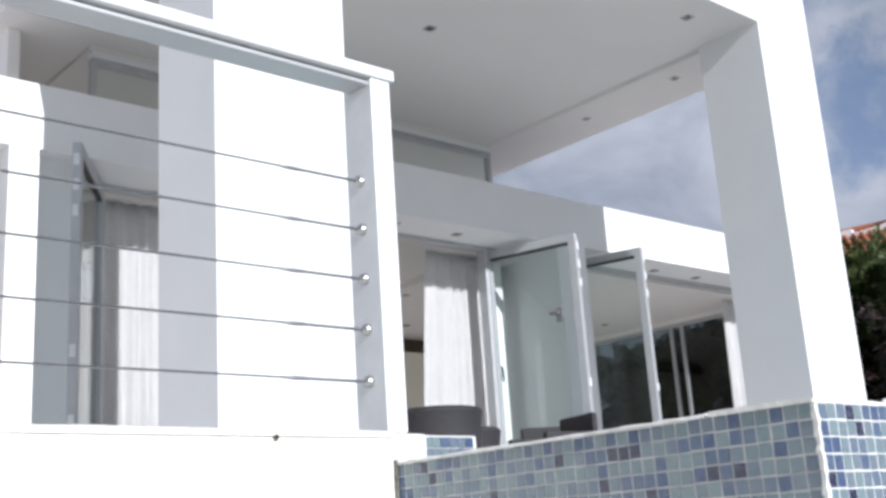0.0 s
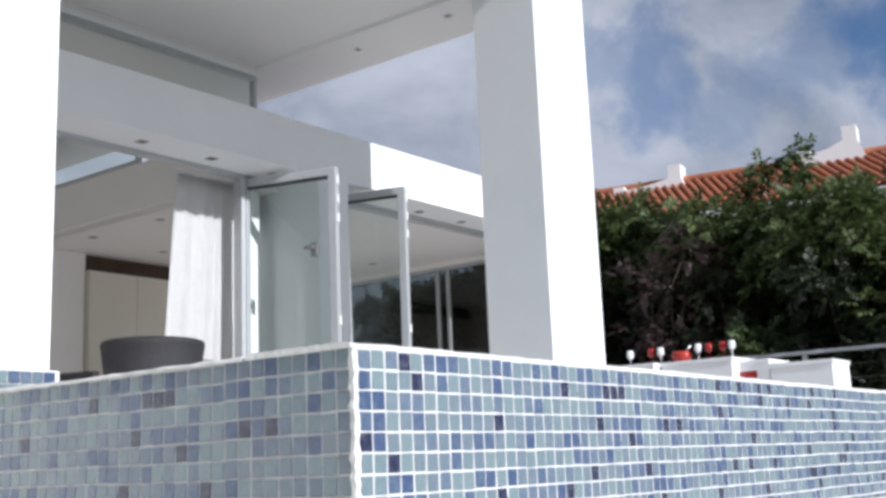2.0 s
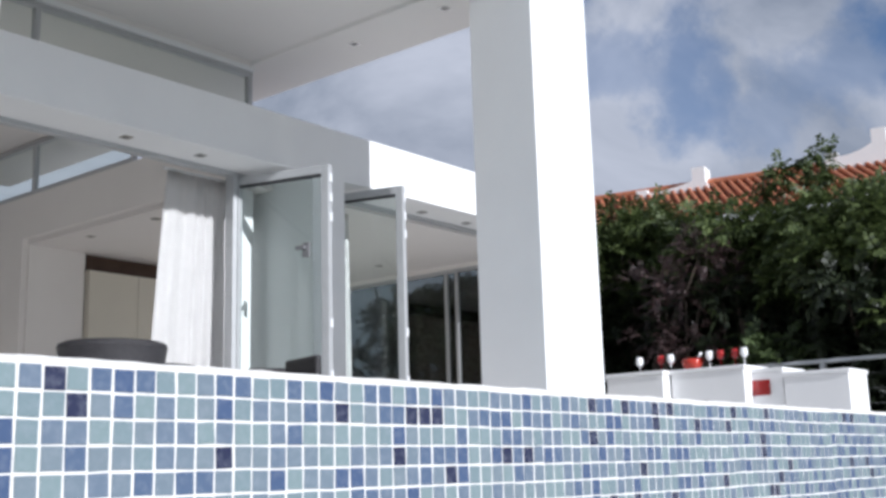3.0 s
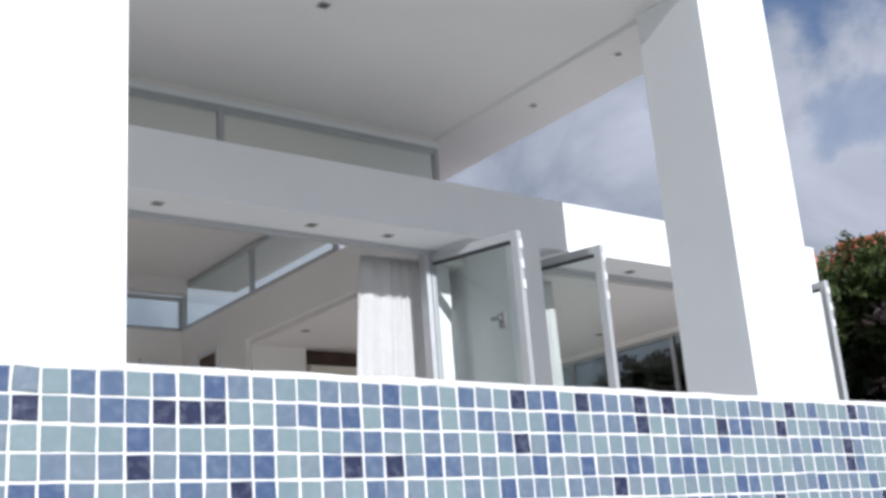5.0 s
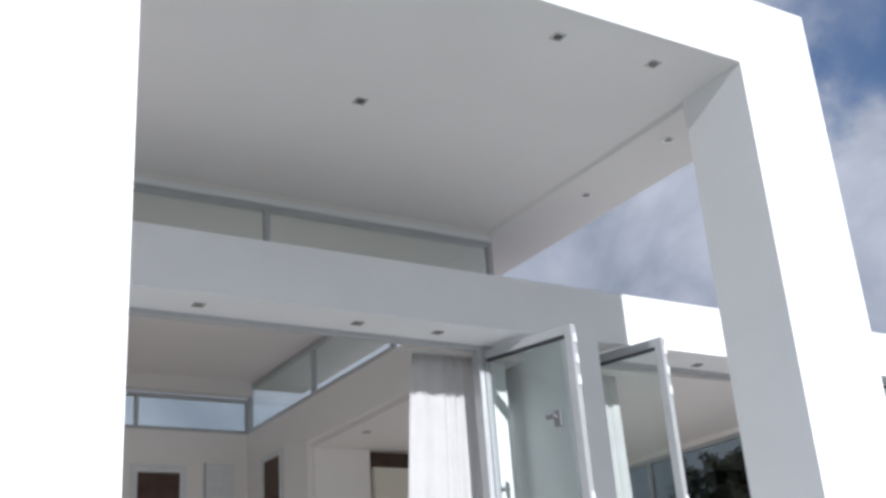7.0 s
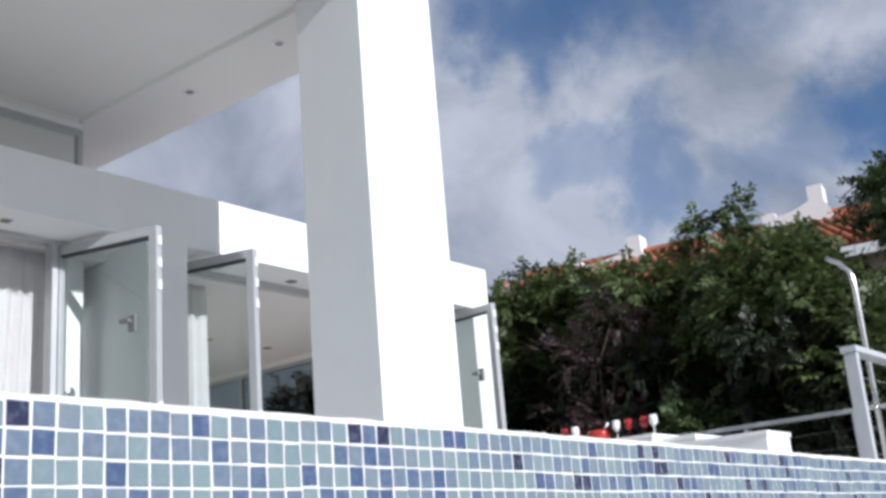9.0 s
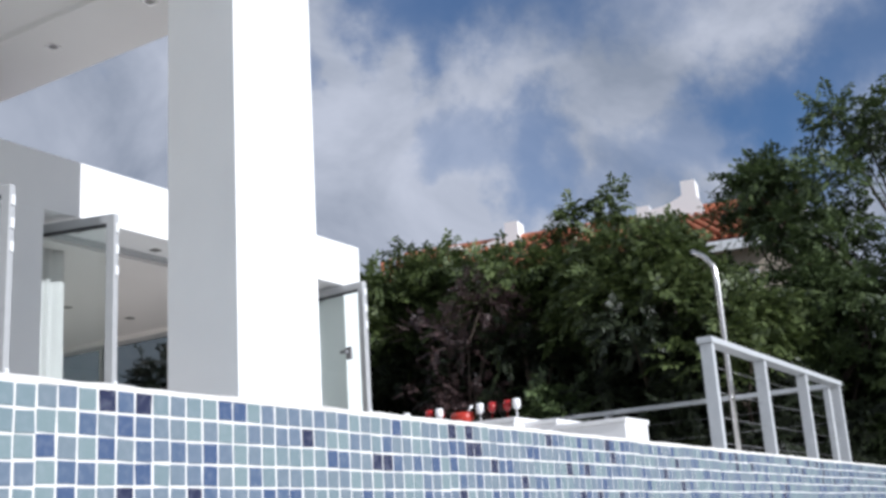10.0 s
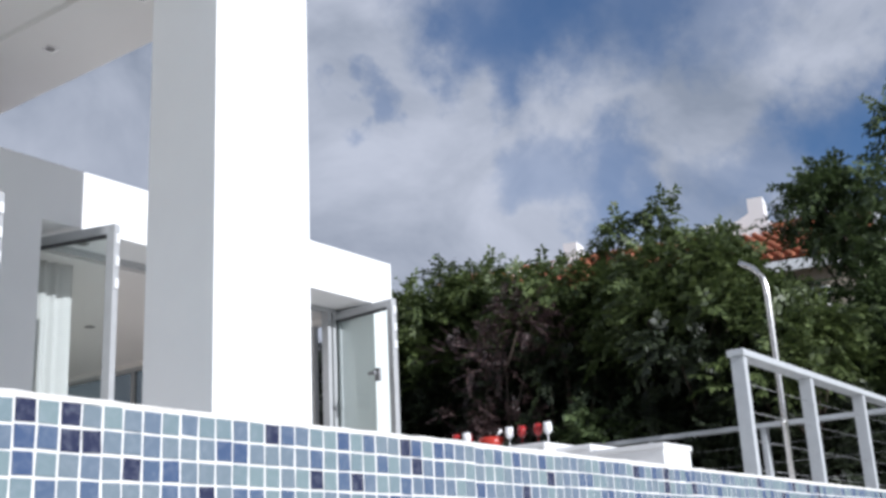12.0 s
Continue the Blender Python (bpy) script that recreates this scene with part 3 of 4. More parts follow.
# ---- rattan seats on the terrace ----
def tub_chair(place, turn, top, base, tall, label):
    c = thing("tub_chair", place, label, "chair", "rattan seats", turn)
    bm = bmesh.new()
    n = 40
    outer_lo, outer_hi, inner_hi, inner_lo = [], [], [], []
    for i in range(n):
        a = 2 * math.pi * i / n
        ca, sa = math.cos(a), math.sin(a)
        outer_lo.append(bm.verts.new((base * ca, base * sa, 0.04)))
        outer_hi.append(bm.verts.new((top * ca, top * sa, tall)))
        inner_hi.append(bm.verts.new(((top - 0.06) * ca, (top - 0.06) * sa, tall)))
        inner_lo.append(bm.verts.new(((base - 0.02) * ca, (base - 0.02) * sa, 0.40)))
    for ring_a, ring_b in ((outer_lo, outer_hi), (outer_hi, inner_hi), (inner_hi, inner_lo)):
        for i in range(n):
            bm.faces.new((ring_a[i], ring_a[(i + 1) % n], ring_b[(i + 1) % n], ring_b[i]))
    bm.faces.new(inner_lo)
    bm.faces.new(outer_lo[::-1])
    part("shell", bm, RATTAN, c, "dark woven rattan shell", True)
    rim = bmesh.new()
    tube(rim, [((top - 0.03) * math.cos(2 * math.pi * i / n), (top - 0.03) * math.sin(2 * math.pi * i / n), tall) for i in range(n + 1)], 0.032, 8)
    part("rim", rim, RATTAN, c, smooth=True)
    seat = bmesh.new()
    lathe(seat, ((base - 0.03, 0.40), (base - 0.005, 0.43), (base - 0.01, 0.48), (base - 0.06, 0.51)), 32)
    part("seat_cushion", seat, RATTAN, c, smooth=True)
    for a in (45, 135, 225, 315):
        part("foot", boxes((0.6 * base * math.cos(radians(a)) - 0.02, 0.6 * base * math.cos(radians(a)) + 0.02,
                            0.6 * base * math.sin(radians(a)) - 0.02, 0.6 * base * math.sin(radians(a)) + 0.02, 0, 0.045)), DARK_GASKET, c)
    return c


def arm_chair(place, turn, label):
    c = thing("arm_chair", place, label, "chair", "rattan seats", turn)
    part("seat", boxes((-0.28, 0.28, -0.28, 0.28, 0.36, 0.44), bevel=0.02), RATTAN, c)
    part("backrest", boxes((-0.28, 0.28, 0.24, 0.30, 0.45, 0.83), bevel=0.022), RATTAN, c)
    for s in (-1, 1):
        part("armrest", boxes((s * 0.31 - 0.035, s * 0.31 + 0.035, -0.28, 0.30, 0.36, 0.66), bevel=0.02), RATTAN, c)
    for x in (-0.30, 0.30):
        for y in (-0.25, 0.25):
            part("leg", boxes((x - 0.025, x + 0.025, y - 0.025, y + 0.025, 0, 0.36), bevel=0.005), RATTAN, c)
    return c


tub_chair((5.10, 5.94, FLOOR), 0, 0.335, 0.245, 0.675, "dark brown woven rattan tub seat on the terrace")
arm_chair((7.22, 6.82, FLOOR), -105, "dark brown woven rattan armchair near the doors")
arm_chair((7.77, 7.32, FLOOR), -35, "dark brown woven rattan armchair turned to its neighbour")
tub_chair((5.74, 6.38, FLOOR), 0, 0.30, 0.235, 0.60, "dark brown woven rattan tub seat behind its neighbour")
arm_chair((5.30, 7.55, FLOOR), 20, "dark brown woven rattan armchair behind the pillar")


# ---- railings ----
def cable_railing(place, length, posts, cables, label, tall=0.93, turn=0.0, post=(0.06, 0.12), drop=0.0):
    """Posts, a wide handrail and tensioned steel cables; it runs along its own x."""
    r = thing("railing", place, label, "railing", "white cable railings", turn)
    for p in posts:
        part("post", boxes((p - post[0], p, -post[1] / 2, post[1] / 2, 0, tall - 0.031), bevel=0.003), RAIL_WHITE, r)
    part("handrail", boxes((-length, 0.012, -0.068, 0.06, tall - 0.03, tall), bevel=0.004), RAIL_WHITE, r, "flat white handrail")
    part("rail_channel", boxes((-length, -0.06, -0.05, 0.03, tall - 0.048, tall - 0.037), bevel=0.003), ALU, r)
    part("shadow_gap", boxes((-length, -0.06, -0.02, 0.02, tall - 0.0359, tall - 0.0301)), DARK_GASKET, r)
    for z in cables:
        line = part("cable", tube(bmesh.new(), [(-length, 0, z), (-0.30, 0, z)], 0.0028, 6), STEEL, r, "thin steel cable", True)
        fit = bmesh.new()
        tube(fit, [(-0.31, 0, z), (-0.28, 0, z), (-0.255, 0, z), (-0.235, 0, z), (-0.16, 0, z), (-0.06, 0, z)], [0.003, 0.0055, 0.0055, 0.004, 0.0042, 0.0042], 8)
        part("turnbuckle", fit, FITTING, line, smooth=True)
        cup = bmesh.new()
        tube(cup, [(-0.078, 0, z), (-0.072, 0, z), (-0.062, 0, z), (-0.0595, 0, z)], [0.006, 0.013, 0.015, 0.015], 14)
        part("fixing", cup, STEEL, line, smooth=True)
    return r


cable_railing((1.679, 2.115, 1.762), 7.0, (0.0, -1.6, -3.2, -4.8), (0.128, 0.255, 0.382, 0.509, 0.636), "white railing with steel cables on the terrace wall")


def guard_rail(place, length, count, label, turn):
    r = thing("railing", place, label, "railing", "pale grey guard railings", turn)
    for i in range(count):
        p = length * i / (count - 1)
        part("post", boxes((p - 0.028, p + 0.028, -0.045, 0.045, 0, 1.04), bevel=0.004), RAIL_GREY, r)
    part("handrail", boxes((-0.05, length + 0.05, -0.058, 0.058, 1.04, 1.085), bevel=0.005), RAIL_GREY, r, "flat pale grey handrail")
    for z in (0.16, 0.34, 0.52, 0.70, 0.88):
        part("cable", tube(bmesh.new(), [(0, 0, z), (length, 0, z)], 0.002, 6), FITTING, r, "thin steel cable", True)
    return r


guard_rail((10.66, 2.5, FLOOR), 3.75, 4, "pale grey cable railing along the terrace edge", 0)
guard_rail((14.55, 2.62, FLOOR), 6.0, 6, "pale grey cable railing at the end of the terrace", 90)

# outdoor shower
s = thing("outdoor_shower", (14.0, 3.42, FLOOR), "polished steel gooseneck outdoor shower pipe", "shower")
bm = bmesh.new()
tube(bm, [(0, 0, 0), (0, 0, 1.2), (0, 0, 2.20), (0, 0.008, 2.30), (0, 0.03, 2.38), (0, 0.07, 2.45), (0, 0.12, 2.50), (0, 0.17, 2.53), (0, 0.235, 2.57)], 0.03, 14)
part("pipe", bm, STEEL, s, smooth=True)
part("base_flange", lathe(bmesh.new(), ((0.08, 0), (0.08, 0.012), (0.035, 0.02)), 20), STEEL, s)
bm = bmesh.new()
tube(bm, [(-0.06, 0, 1.0), (0.02, 0, 1.0)], 0.022, 12)
part("tap", bm, STEEL, s, smooth=True)

# ---- white outdoor counters with tableware ----
def counter(place, size, label, turn=0.0, niche=False):
    c = thing("counter", place, label, "counter", "white outdoor counters", turn)
    sx, sy, sz = size
    part("body", boxes((0, sx, 0, sy, 0, sz - 0.05), bevel=0.006), PLASTER, c)
    part("worktop", boxes((-0.015, sx + 0.015, -0.015, sy + 0.015, sz - 0.05, sz), bevel=0.008), WHITE_GLASS, c)
    if niche:
        part("panel", boxes((-0.012, -0.001, 0.15, sy - 0.12, sz - 0.30, sz - 0.13)), RED_GLASS, c, "red panel set in the front")
    return c


counter((12.9, 4.13, FLOOR), (0.55, 0.72, 0.83), "white plastered outdoor counter at the terrace edge")
counter((12.95, 4.88, FLOOR), (0.60, 0.52, 0.90), "white outdoor counter with a small red panel", niche=True)
counter((12.75, 5.24, FLOOR), (0.70, 0.90, 0.945), "white plastered outdoor counter carrying tableware")
counter((12.6, 6.17, FLOOR), (0.75, 0.75, 0.945), "low white plastered outdoor counter")


def goblet(x, y, z, mat, label, tall=0.205, wide=0.044):
    g = thing("goblet", (x, y, z), label, "glass", "goblets")
    part("bowl", lathe(bmesh.new(), ((0.006, tall * 0.45), (wide * 0.6, tall * 0.5), (wide * 0.95, tall * 0.62), (wide, tall * 0.75), (wide * 0.85, tall)), 18), mat, g, smooth=True)
    part("stem", lathe(bmesh.new(), ((wide * 0.8, 0), (wide * 0.75, 0.006), (0.007, 0.016), (0.006, tall * 0.46)), 14), mat, g, smooth=True)
    return g


for x, y, z, mat, label in ((12.95, 6.66, FLOOR + 0.945, WHITE_GLASS, "white stemmed goblet on the counter"), (12.95, 6.37, FLOOR + 0.945, RED_GLASS, "red glass goblet on the counter"),
                            (13.06, 6.30, FLOOR + 0.945, RED_GLASS, "red glass goblet on the counter"), (12.93, 6.23, FLOOR + 0.945, WHITE_GLASS, "white stemmed goblet on the counter"),
                            (12.95, 5.74, FLOOR + 0.945, WHITE_GLASS, "white stemmed goblet on the counter"), (12.97, 5.61, FLOOR + 0.945, RED_GLASS, "red glass goblet on the counter"),
                            (12.97, 5.43, FLOOR + 0.945, RED_GLASS, "red glass goblet on the counter"), (12.95, 5.31, FLOOR + 0.945, WHITE_GLASS, "white stemmed goblet on the counter")):
    goblet(x, y, z, mat, label)
b = thing("punch_bowl", (12.95, 5.96, FLOOR + 0.945), "red enamel bowl with a white ladle", "bowl")
part("bowl", lathe(bmesh.new(), ((0.06, 0), (0.10, 0.02), (0.125, 0.07), (0.12, 0.13), (0.112, 0.13), (0.11, 0.04), (0.04, 0.02)), 24), ORANGE, b, smooth=True)
bm = bmesh.new()
tube(bm, [(0.0, 0.0, 0.05), (0.02, -0.07, 0.15), (0.03, -0.11, 0.20)], [0.008, 0.012, 0.015], 8)
part("ladle", bm, WHITE_GLASS, b, "white ladle handle", True)

# ---- neighbouring house ----
HOUSE_TURN = -79.0
h = thing("house", (25.40, 11.52, -0.07), "beige neighbouring house with a terracotta roof and white gables", "house", turn=HOUSE_TURN)
RIDGE, EAVE, RUN = 8.27, 6.97, 2.6
part("wall", boxes((-2.6, 6.0, -2.25, 2.3, 0, 6.85)), HOUSE_WALL, h)
bm = bmesh.new()
for side in (-1, 1):
    a = [bm.verts.new(p) for p in ((-3.0, 0, RIDGE), (6.3, 0, RIDGE), (6.3, side * RUN, EAVE), (-3.0, side * RUN, EAVE))]
    bm.faces.new(a)
bmesh.ops.solidify(bm, geom=bm.faces[:], thickness=0.10)
roof = part("roof", bm, TERRACOTTA, h, "terracotta barrel-tile roof")
bm = bmesh.new()
slope = math.hypot(RUN, RIDGE - EAVE)
for i in range(48):
    x = -3.6 + i * 0.205
    pts, radii = [], []
    for j in range(7):
        for f, r in ((0.0, 0.085), (0.97, 0.068)):
            k = min((j + f) / 7, 1.0)
            pts.append((min(x + 1.1 * k, 6.26), -RUN * k - 0.02, RIDGE + 0.03 - (RIDGE - EAVE) * k))
            radii.append(0.8 * (r if f else 0.062 if j else 0.07))
    tube(bm, pts, radii, 7)
rows = part("barrel_tiles", bm, TERRACOTTA, h, "rounded terracotta roof tiles", True)
rows["kind"] = "stuff"
part("ridge_tiles", tube(bmesh.new(), [(-3.0, 0, RIDGE + 0.05), (6.3, 0, RIDGE + 0.05)], 0.12, 10), TERRACOTTA, h)
part("fascia", boxes((-3.0, 6.3, -RUN - 0.05, -RUN + 0.02, EAVE - 0.26, EAVE - 0.06)), RAIL_WHITE, h, "white fascia board and gutter")
for end in (-2.6, 5.85):
    bm = bmesh.new()
    peak = bm.faces.new([bm.verts.new((end, y, z)) for y, z in ((-2.25, 6.852), (2.25, 6.852), (2.25, 6.98), (0, RIDGE - 0.14), (-2.25, 6.98))])
    made = bmesh.ops.extrude_face_region(bm, geom=[peak])
    bmesh.ops.translate(bm, verts=[v for v in made["geom"] if isinstance(v, bmesh.types.BMVert)], vec=(0.15, 0, 0))
    bmesh.ops.recalc_face_normals(bm, faces=bm.faces[:])
    part("end_wall", bm, HOUSE_WALL, h)
bm = bmesh.new()
for side in (-1, 1):
    tube(bm, [(6.3, 0, RIDGE - 0.02), (6.3, side * RUN, EAVE - 0.02)], 0.09, 8)
part("verge", bm, RAIL_WHITE, h, "white verge board along the gable end", True)


def gable(parent, at, low, high, wide):
    """A white curved gable that steps up from a low block to a tall one."""
    bm = bmesh.new()
    outline = [(at, low - 0.5), (at, low), (at + 0.28, low), (at + 0.30, low - 0.10)]
    for i in range(1, 9):
        k = i / 8
        outline.append((at + 0.30 + (wide - 0.62) * k, low - 0.10 + (high - low - 0.22) * k * k))
    outline += [(at + wide - 0.32, high), (at + wide, high), (at + wide, high - 0.38), (at + wide + 0.05, high - 0.48), (at + wide + 0.14, low - 0.3), (at + wide + 0.14, low - 0.5)]
    face = bm.faces.new([bm.verts.new((x, -0.30, z)) for x, z in outline])
    made = bmesh.ops.extrude_face_region(bm, geom=[face])
    bmesh.ops.translate(bm, verts=[v for v in made["geom"] if isinstance(v, bmesh.types.BMVert)], vec=(0, 0.5, 0))
    return part("gable", bm, PLASTER, parent, "white curved gable parapet")


gable(h, -1.75, 8.33, 8.70, 1.75)
gable(h, 2.8, 8.54, 8.97, 1.35)
for i, x in enumerate((1.2, 4.3)):
    w = part("window", boxes((x, x + 1.1, -2.30, -2.24, 5.0, 6.4), bevel=0.01), RAIL_WHITE, h, "louvred window with a white frame")
    for j in range(14):
        part("slat", boxes((x + 0.06, x + 1.04, -2.33, -2.301, 5.06 + j * 0.094, 5.11 + j * 0.094)), HOUSE_WALL, w)


# ---- trees ----
def spray_leaves(rng, spots, leaflets, size):
    """Pinnate sprays: verts and quads of many small leaflets. spots: (centre, outward way, length)."""
    n = len(spots)
    c = np.array([s[0] for s in spots])
    out = np.array([s[1] for s in spots])
    ln = np.array([s[2] for s in spots])[:, None]
    out = out + rng.normal(0, 0.45, (n, 3))
    out[:, 2] -= 0.15
    out /= np.linalg.norm(out, axis=1)[:, None]
    up = np.tile([0.0, 0.0, 1.0], (n, 1)) + rng.normal(0, 0.35, (n, 3))
    side = np.cross(out, up)
    side /= np.linalg.norm(side, axis=1)[:, None]
    nor = np.cross(side, out)
    verts = []
    for k in range(leaflets):
        f = (k // 2 + 0.6) / (leaflets / 2 + 0.6)
        sgn = 1 if k % 2 else -1
        if k == leaflets - 1:
            sgn = 0
        droop = -0.30 * (f * ln) ** 2 * np.array([0, 0, 1.0]) / 0.35
        root = c + out * ln * f + droop
        way = out * (0.55 if sgn else 1.0) + side * sgn * 0.85 + rng.normal(0, 0.18, (n, 3))
        way[:, 2] -= 0.25
        way /= np.linalg.norm(way, axis=1)[:, None]
        cross = np.cross(way, nor)
        cross /= np.linalg.norm(cross, axis=1)[:, None] + 1e-6
        ll = size * rng.uniform(0.75, 1.25, (n, 1))
        lw = ll * 0.22
        mid = root + way * ll * 0.45
        verts.append(np.stack([root, mid + cross * lw, root + way * ll + np.array([0, 0, -0.012]), mid - cross * lw], 1))
    v = np.concatenate(verts).reshape(-1, 3)
    return v, np.arange(len(v)).reshape(-1, 4)


def tree(place, height, reach, seed, clumps, label, mat, low=1.2, sprays=24, size=0.16, shoots=()):
    rng = np.random.default_rng(seed)
    t = thing("tree", place, label, "tree", "garden trees")
    bm = bmesh.new()
    lean = rng.normal(0, 0.12, 2)
    trunk = [(lean[0] * k, lean[1] * k, height * 0.62 * k / 4) for k in range(5)]
    tube(bm, trunk, [0.13, 0.11, 0.09, 0.07, 0.045], 9)
    part("trunk", bm, BARK, t, smooth=True)
    limbs = bmesh.new()
    spots, sunlit = [], []
    centres = []
    for i in range(clumps):
        k = rng.uniform(0, 1) ** 0.75
        z = low + (height - low - 0.25) * k
        swell = math.sin(math.pi * (0.12 + 0.80 * k)) ** 0.6
        a = rng.uniform(0, 2 * math.pi)
        r = reach * swell * math.sqrt(rng.uniform(0.12, 1.0)) * rng.uniform(0.75, 1.15)
        centres.append(np.array([r * math.cos(a), r * math.sin(a), z]))
    centres += [np.array(s) for s in shoots]
    # upper clumps get the lighter leaf colour that stands in for sunlight
    k_top = [c[2] > low + (height - low) * 0.66 and mat is LEAF_SHADED and sprays < 25 for c in centres]
    for i, cen in enumerate(centres):
        fork = trunk[min(4, max(1, int(cen[2] / height * 4.5)))]
        if i % 2 == 0:
            mid = [(fork[j] + cen[j]) / 2 + rng.normal(0, 0.12) for j in range(3)]
            tube(limbs, [fork, mid, cen.tolist()], [0.035, 0.022, 0.008], 5)
        rad = rng.uniform(0.2, 0.5) if i < clumps else 0.13
        for _ in range(int(1.7 * sprays * (rad / 0.35) ** 1.5) if i < clumps else 22):
            w = rng.normal(0, 1, 3)
            w /= np.linalg.norm(w)
            if w[2] < -0.5:
                w[2] *= -0.5
            (sunlit if k_top[i] else spots).append((cen + w * rad * rng.uniform(0.35, 1.0) * np.array([1, 1, 0.8 if i < clumps else 1.6]), w, rng.uniform(0.18, 0.36)))
    part("branchwork", limbs, BARK, t, "thin branching limbs", True)
    v, q = spray_leaves(rng, spots, 14, size * 0.58)
    mesh = bpy.data.meshes.new("crown")
    mesh.from_pydata(v.tolist(), [], q.tolist())
    mesh.materials.append(mat)
    crown = new("crown", mesh)
    crown.parent = t
    crown["kind"] = "stuff"
    if sunlit:
        v, q = spray_leaves(rng, sunlit, 14, size * 0.58)
        mesh = bpy.data.meshes.new("sunlit_top")
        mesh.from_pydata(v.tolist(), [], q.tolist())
        mesh.materials.append(LEAF_SUNLIT)
        top = new("sunlit_top", mesh)
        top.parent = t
        top["kind"], top["label"] = "stuff", "upper leaves coloured lighter as if sunlit"
    return t


LUSH = "leafy green garden tree with drooping feathery foliage"
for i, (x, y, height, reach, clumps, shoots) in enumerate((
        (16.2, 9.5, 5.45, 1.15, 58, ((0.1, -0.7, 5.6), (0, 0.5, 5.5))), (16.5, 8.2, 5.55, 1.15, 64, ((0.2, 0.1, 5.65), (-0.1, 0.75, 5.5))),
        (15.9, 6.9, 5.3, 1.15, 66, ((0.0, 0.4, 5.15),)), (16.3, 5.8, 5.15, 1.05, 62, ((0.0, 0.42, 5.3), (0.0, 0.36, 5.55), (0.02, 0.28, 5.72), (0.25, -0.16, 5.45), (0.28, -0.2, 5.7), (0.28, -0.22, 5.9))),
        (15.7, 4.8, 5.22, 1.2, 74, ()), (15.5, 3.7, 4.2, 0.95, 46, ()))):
    tree((x, y, 0), height, reach, 20 + i, clumps, LUSH, LEAF_SHADED, shoots=shoots)
for i, (x, y, height, reach, clumps) in enumerate(((18.0, 3.55, 6.5, 1.3, 44), (18.1, 2.2, 7.05, 1.5, 38), (16.9, 2.9, 4.6, 1.1, 56), (17.8, 0.7, 7.4, 1.5, 40), (16.5, 1.3, 4.3, 1.15, 50))):
    tree((x, y, 0), height, reach, 50 + i, clumps, "tall open green tree against the sky", LEAF_B, low=2.6 if height > 6 else 1.2, sprays=22, size=0.15)
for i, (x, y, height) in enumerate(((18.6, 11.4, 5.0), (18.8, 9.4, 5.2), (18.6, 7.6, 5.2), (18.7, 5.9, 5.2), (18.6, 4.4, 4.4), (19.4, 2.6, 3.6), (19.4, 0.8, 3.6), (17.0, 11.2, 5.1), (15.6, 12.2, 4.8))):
    tree((x, y, 0), height, 1.4, 80 + i, 75, "dense dark green shrub tree behind the garden trees", LEAF_SHADED, low=0.4, sprays=26, size=0.16)
tree((15.25, 7.1, 0), 4.85, 0.75, 131, 18, "dry purple-brown climbing vine among the trees", LEAF_DEAD, low=2.7, sprays=13, size=0.10)
tree((14.95, 5.85, 0), 3.3, 0.28, 140, 9, "small bright green shrub below the trees", LEAF_B, low=2.2, sprays=22)

# ---- mosaic tiles ----
HALF, DEPTH, CHAMFER = 0.0122, 0.0050, 0.0010


def tile_shape():
    h, c, d = HALF, CHAMFER, DEPTH
    v = [(sx * h, 0.0, sz * h) for sx, sz in ((-1, -1), (1, -1), (1, 1), (-1, 1))]
    v += [(sx * h, -d + c, sz * h) for sx, sz in ((-1, -1), (1, -1), (1, 1), (-1, 1))]
    v += [(sx * (h - c), -d, sz * (h - c)) for sx, sz in ((-1, -1), (1, -1), (1, 1), (-1, 1))]
    f = [(8, 9, 10, 11)]
    for k in range(4):
        n = (k + 1) % 4
        f += [(k, n, n + 4, k + 4), (k + 4, n + 4, n + 8, k + 8)]
    return np.array(v), f


TILE_V, TILE_F = tile_shape()
tile_mesh = bpy.data.meshes.new("tile")
tile_mesh.from_pydata(TILE_V.tolist(), [], TILE_F)
tile_mesh.materials.append(TILE_ONE)
basin = bpy.data.objects["pool_basin"]


def tile_spots(length, seed):
    """Places on a wall face: mosaic sheets of ten tiles, each laid a little off."""
    r = np.random.default_rng(seed)
    for c in range(int(length / PITCH)):
        sheet = np.random.default_rng(seed * 1000 + c // 10)
        dz = sheet.normal(0, 0.0006)
        for row in range(ROWS_OF_TILES):
            yield 0.008 + (c + 0.5) * PITCH + r.normal(0, 0.0004), 1.6695 - row * PITCH + dz + r.normal(0, 0.0004), r.normal(0, 0.017, 3)


def field(name, spots, turn, origin):
    verts, faces = [], []
    for u, z, tilt in spots:
        m = np.array(Euler(tuple(tilt)).to_matrix())
        p = TILE_V @ m.T + np.array([u, 0, 0])
        p = p @ np.array(Matrix.Rotation(turn, 3, "Z")).T + np.array(origin) + np.array([0, 0, z])
        base = len(verts)
        verts += p.tolist()
        faces += [tuple(i + base for i in f) for f in TILE_F]
    mesh = bpy.data.meshes.new(name)
    mesh.from_pydata(verts, [], faces)
    mesh.materials.append(TILE_ALL)
    ob = new(name, mesh)
    ob.parent = basin
    ob["kind"] = "stuff"
    return ob


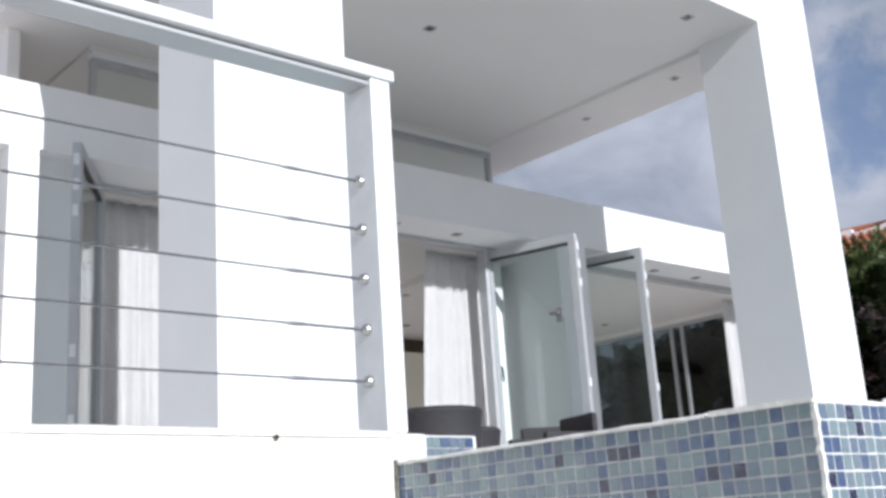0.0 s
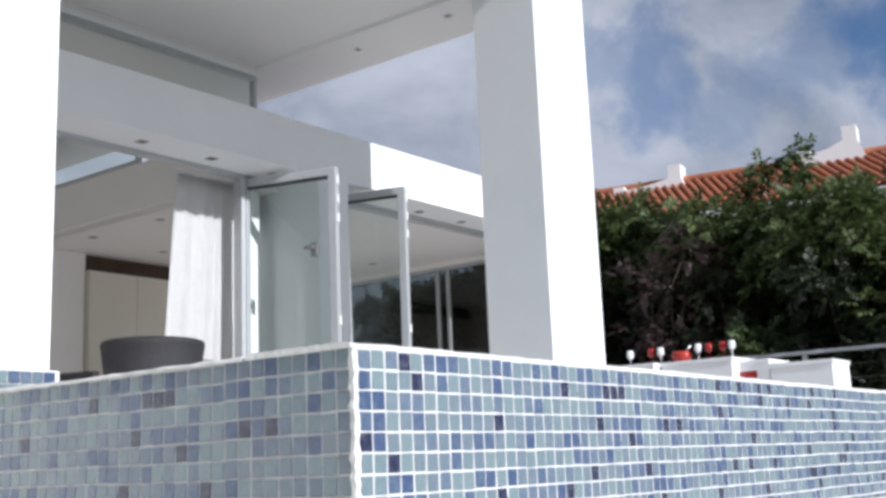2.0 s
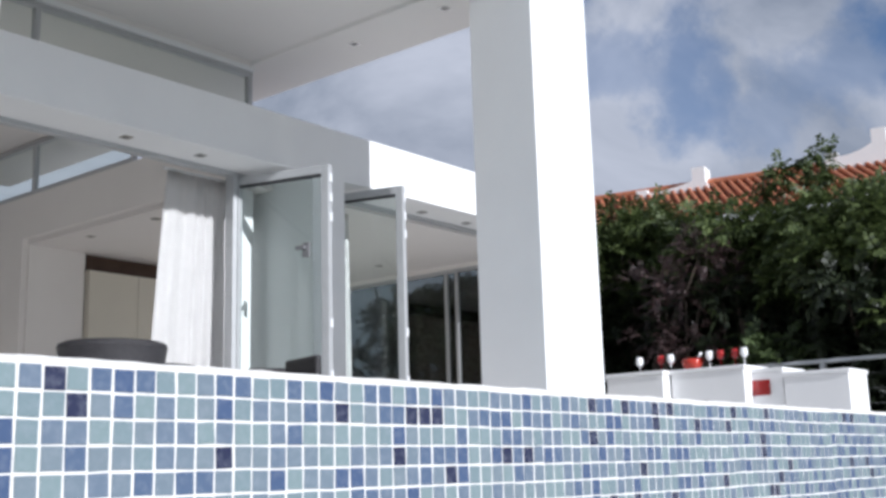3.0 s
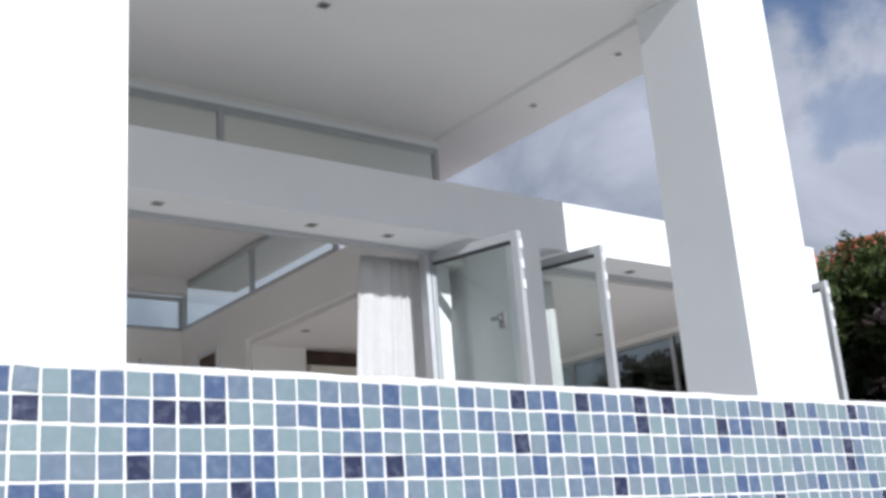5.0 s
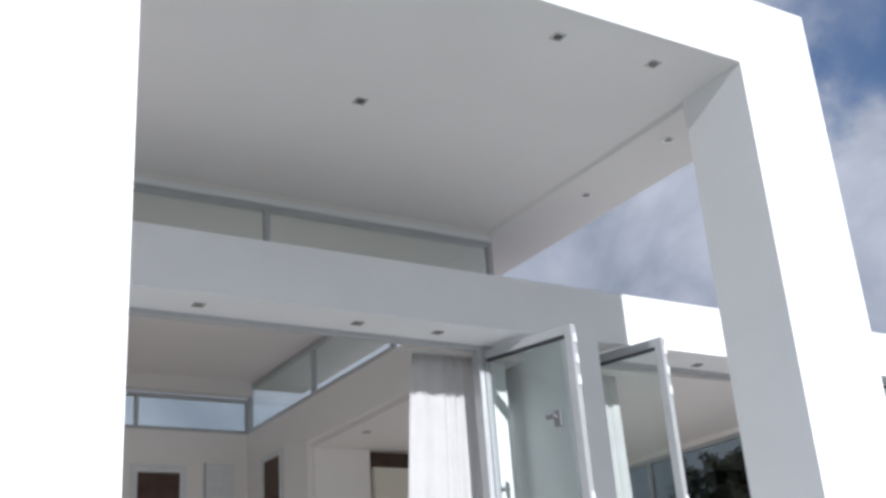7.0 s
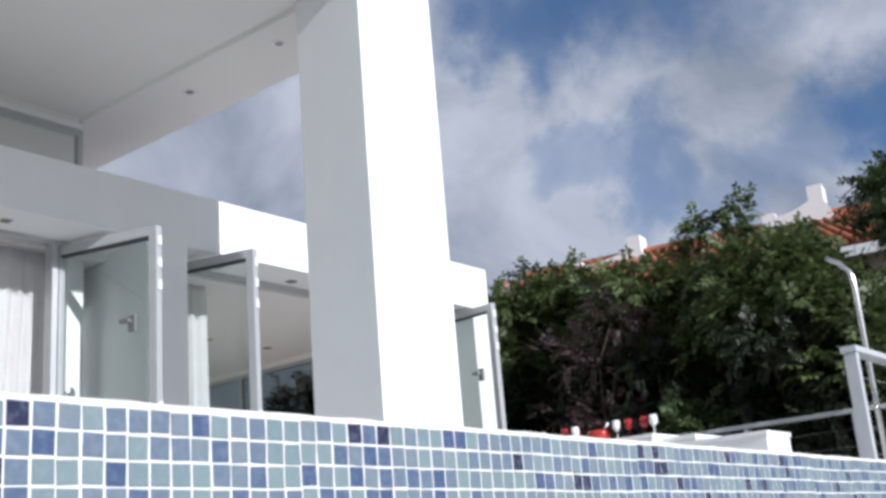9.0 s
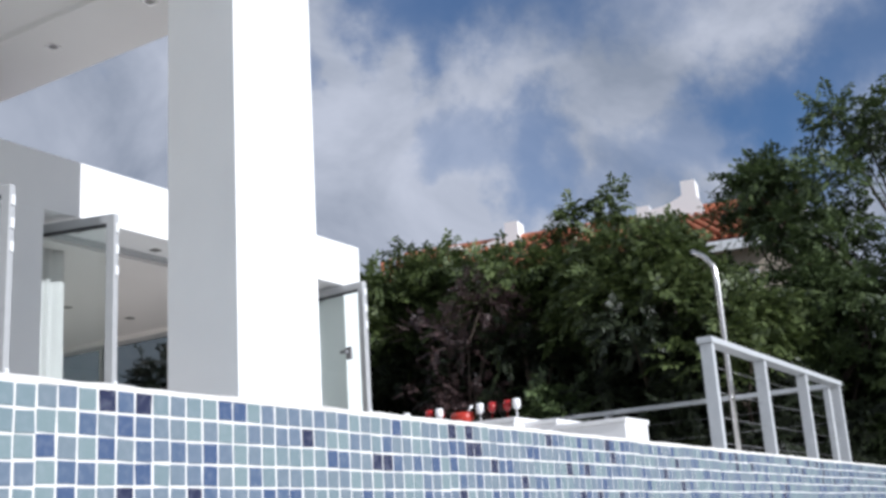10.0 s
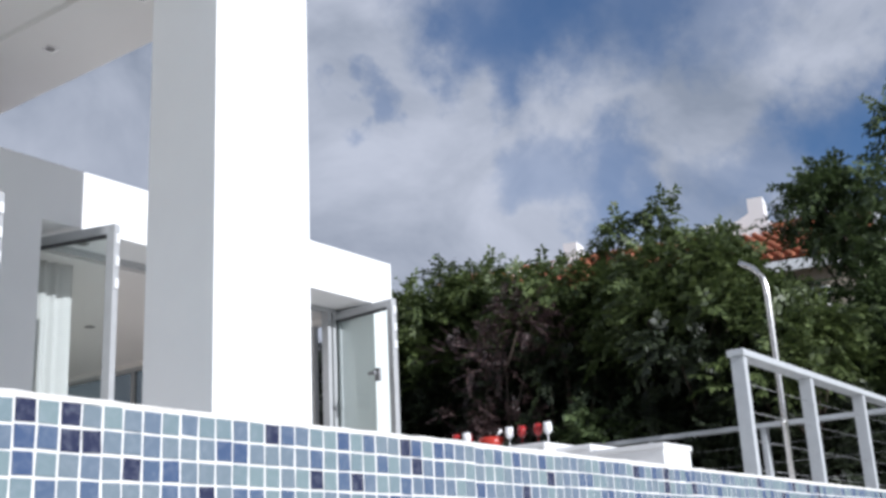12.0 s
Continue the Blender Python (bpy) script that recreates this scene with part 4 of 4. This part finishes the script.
front = list(tile_spots(POOL_X1 - POOL_X0, 3))
near = [s for s in front if 2.55 < POOL_X0 + s[0] < 3.28]
field("mosaic", [s for s in front if not 2.55 < POOL_X0 + s[0] < 3.28], 0.0, (POOL_X0, POOL_Y0 + 0.005, 0))
field("mosaic", list(tile_spots(1.064, 4)), -math.pi / 2, (POOL_X0 + 0.005, 2.0158, 0))
for u, z, tilt in near[:300]:
    ob = new("tile", tile_mesh)
    ob.parent = basin
    ob.matrix_basis = Matrix.LocRotScale((POOL_X0 + u, POOL_Y0 + 0.005, z), Euler(tuple(tilt)), None)
# little tiled kerb on the end of the terrace wall
kerb = solid("kerb", boxes((1.72, 1.90, 2.06, 2.30, 1.66, 1.758), bevel=0.004), COPING, "small kerb faced with blue mosaic", "kerb")
for c in range(6):
    for row in range(2):
        ob = new("tile", tile_mesh)
        ob.parent = kerb
        ob.matrix_basis = Matrix.LocRotScale((1.738 + c * PITCH, 2.061, 1.741 - row * PITCH), None, None)

# small fittings
v = thing("roof_vent", (11.53, 8.2, 5.17), "small dark roof vent on the white parapet", "vent")
part("cap", lathe(bmesh.new(), ((0.05, 0.035), (0.06, 0.045), (0.055, 0.075), (0.02, 0.085)), 16), DARK_GASKET, v, smooth=True)
part("neck", lathe(bmesh.new(), ((0.035, 0.0), (0.035, 0.037)), 12), DARK_GASKET, v, smooth=True)
e = thing("anchor_eye", (1.28, 2.013, 1.742), "small rusty anchor eye in the terrace wall", "fitting")
ring = bmesh.new()
tube(ring, [(0.0045 * math.cos(a), -0.008, 0.0045 * math.sin(a)) for a in (2 * math.pi * i / 12 for i in range(13))], 0.002, 6)
part("ring", ring, BARK, e, smooth=True)
part("stem", tube(bmesh.new(), [(0, 0.01, 0), (0, -0.012, 0)], 0.0035, 6), BARK, e)

# hand-filled mortar joints at the two ends of the pool's side wall
def mortar_joint(name, x, y, low, high, wide, seed, mat, label):
    bm = bmesh.new()
    jit = random.Random(seed)
    rings = []
    for i in range(37):
        z = low + i * (high - low) / 36
        j = [jit.uniform(-0.0014, 0.0014) for _ in range(6)]
        outline = ((x - 0.0015 + j[0], y - 0.0015 + j[1]), (x + wide + j[2], y - 0.001 + j[3]), (x + wide + 0.0015, y + 0.012), (x - 0.001 + j[4], y + 0.0075 + j[5]))
        rings.append([bm.verts.new((px, py, z)) for px, py in outline])
    for p, q in zip(rings, rings[1:]):
        for k in range(4):
            bm.faces.new((p[k], p[(k + 1) % 4], q[(k + 1) % 4], q[k]))
    bm.faces.new(rings[0])
    bm.faces.new(rings[-1][::-1])
    solid(name, bm, mat, label, "trim")


mortar_joint("trim_pool_corner", POOL_X0, POOL_Y0, 1.385, RIM - 0.01, 0.0085, 9, COPING, "uneven mortar joint on the pool's corner")
mortar_joint("trim_wall_joint", POOL_X0 - 0.005, 2.003, 1.397, RIM + 0.002, 0.005, 12, OLD_MORTAR, "dark weathered mortar joint beside the pool tiles")
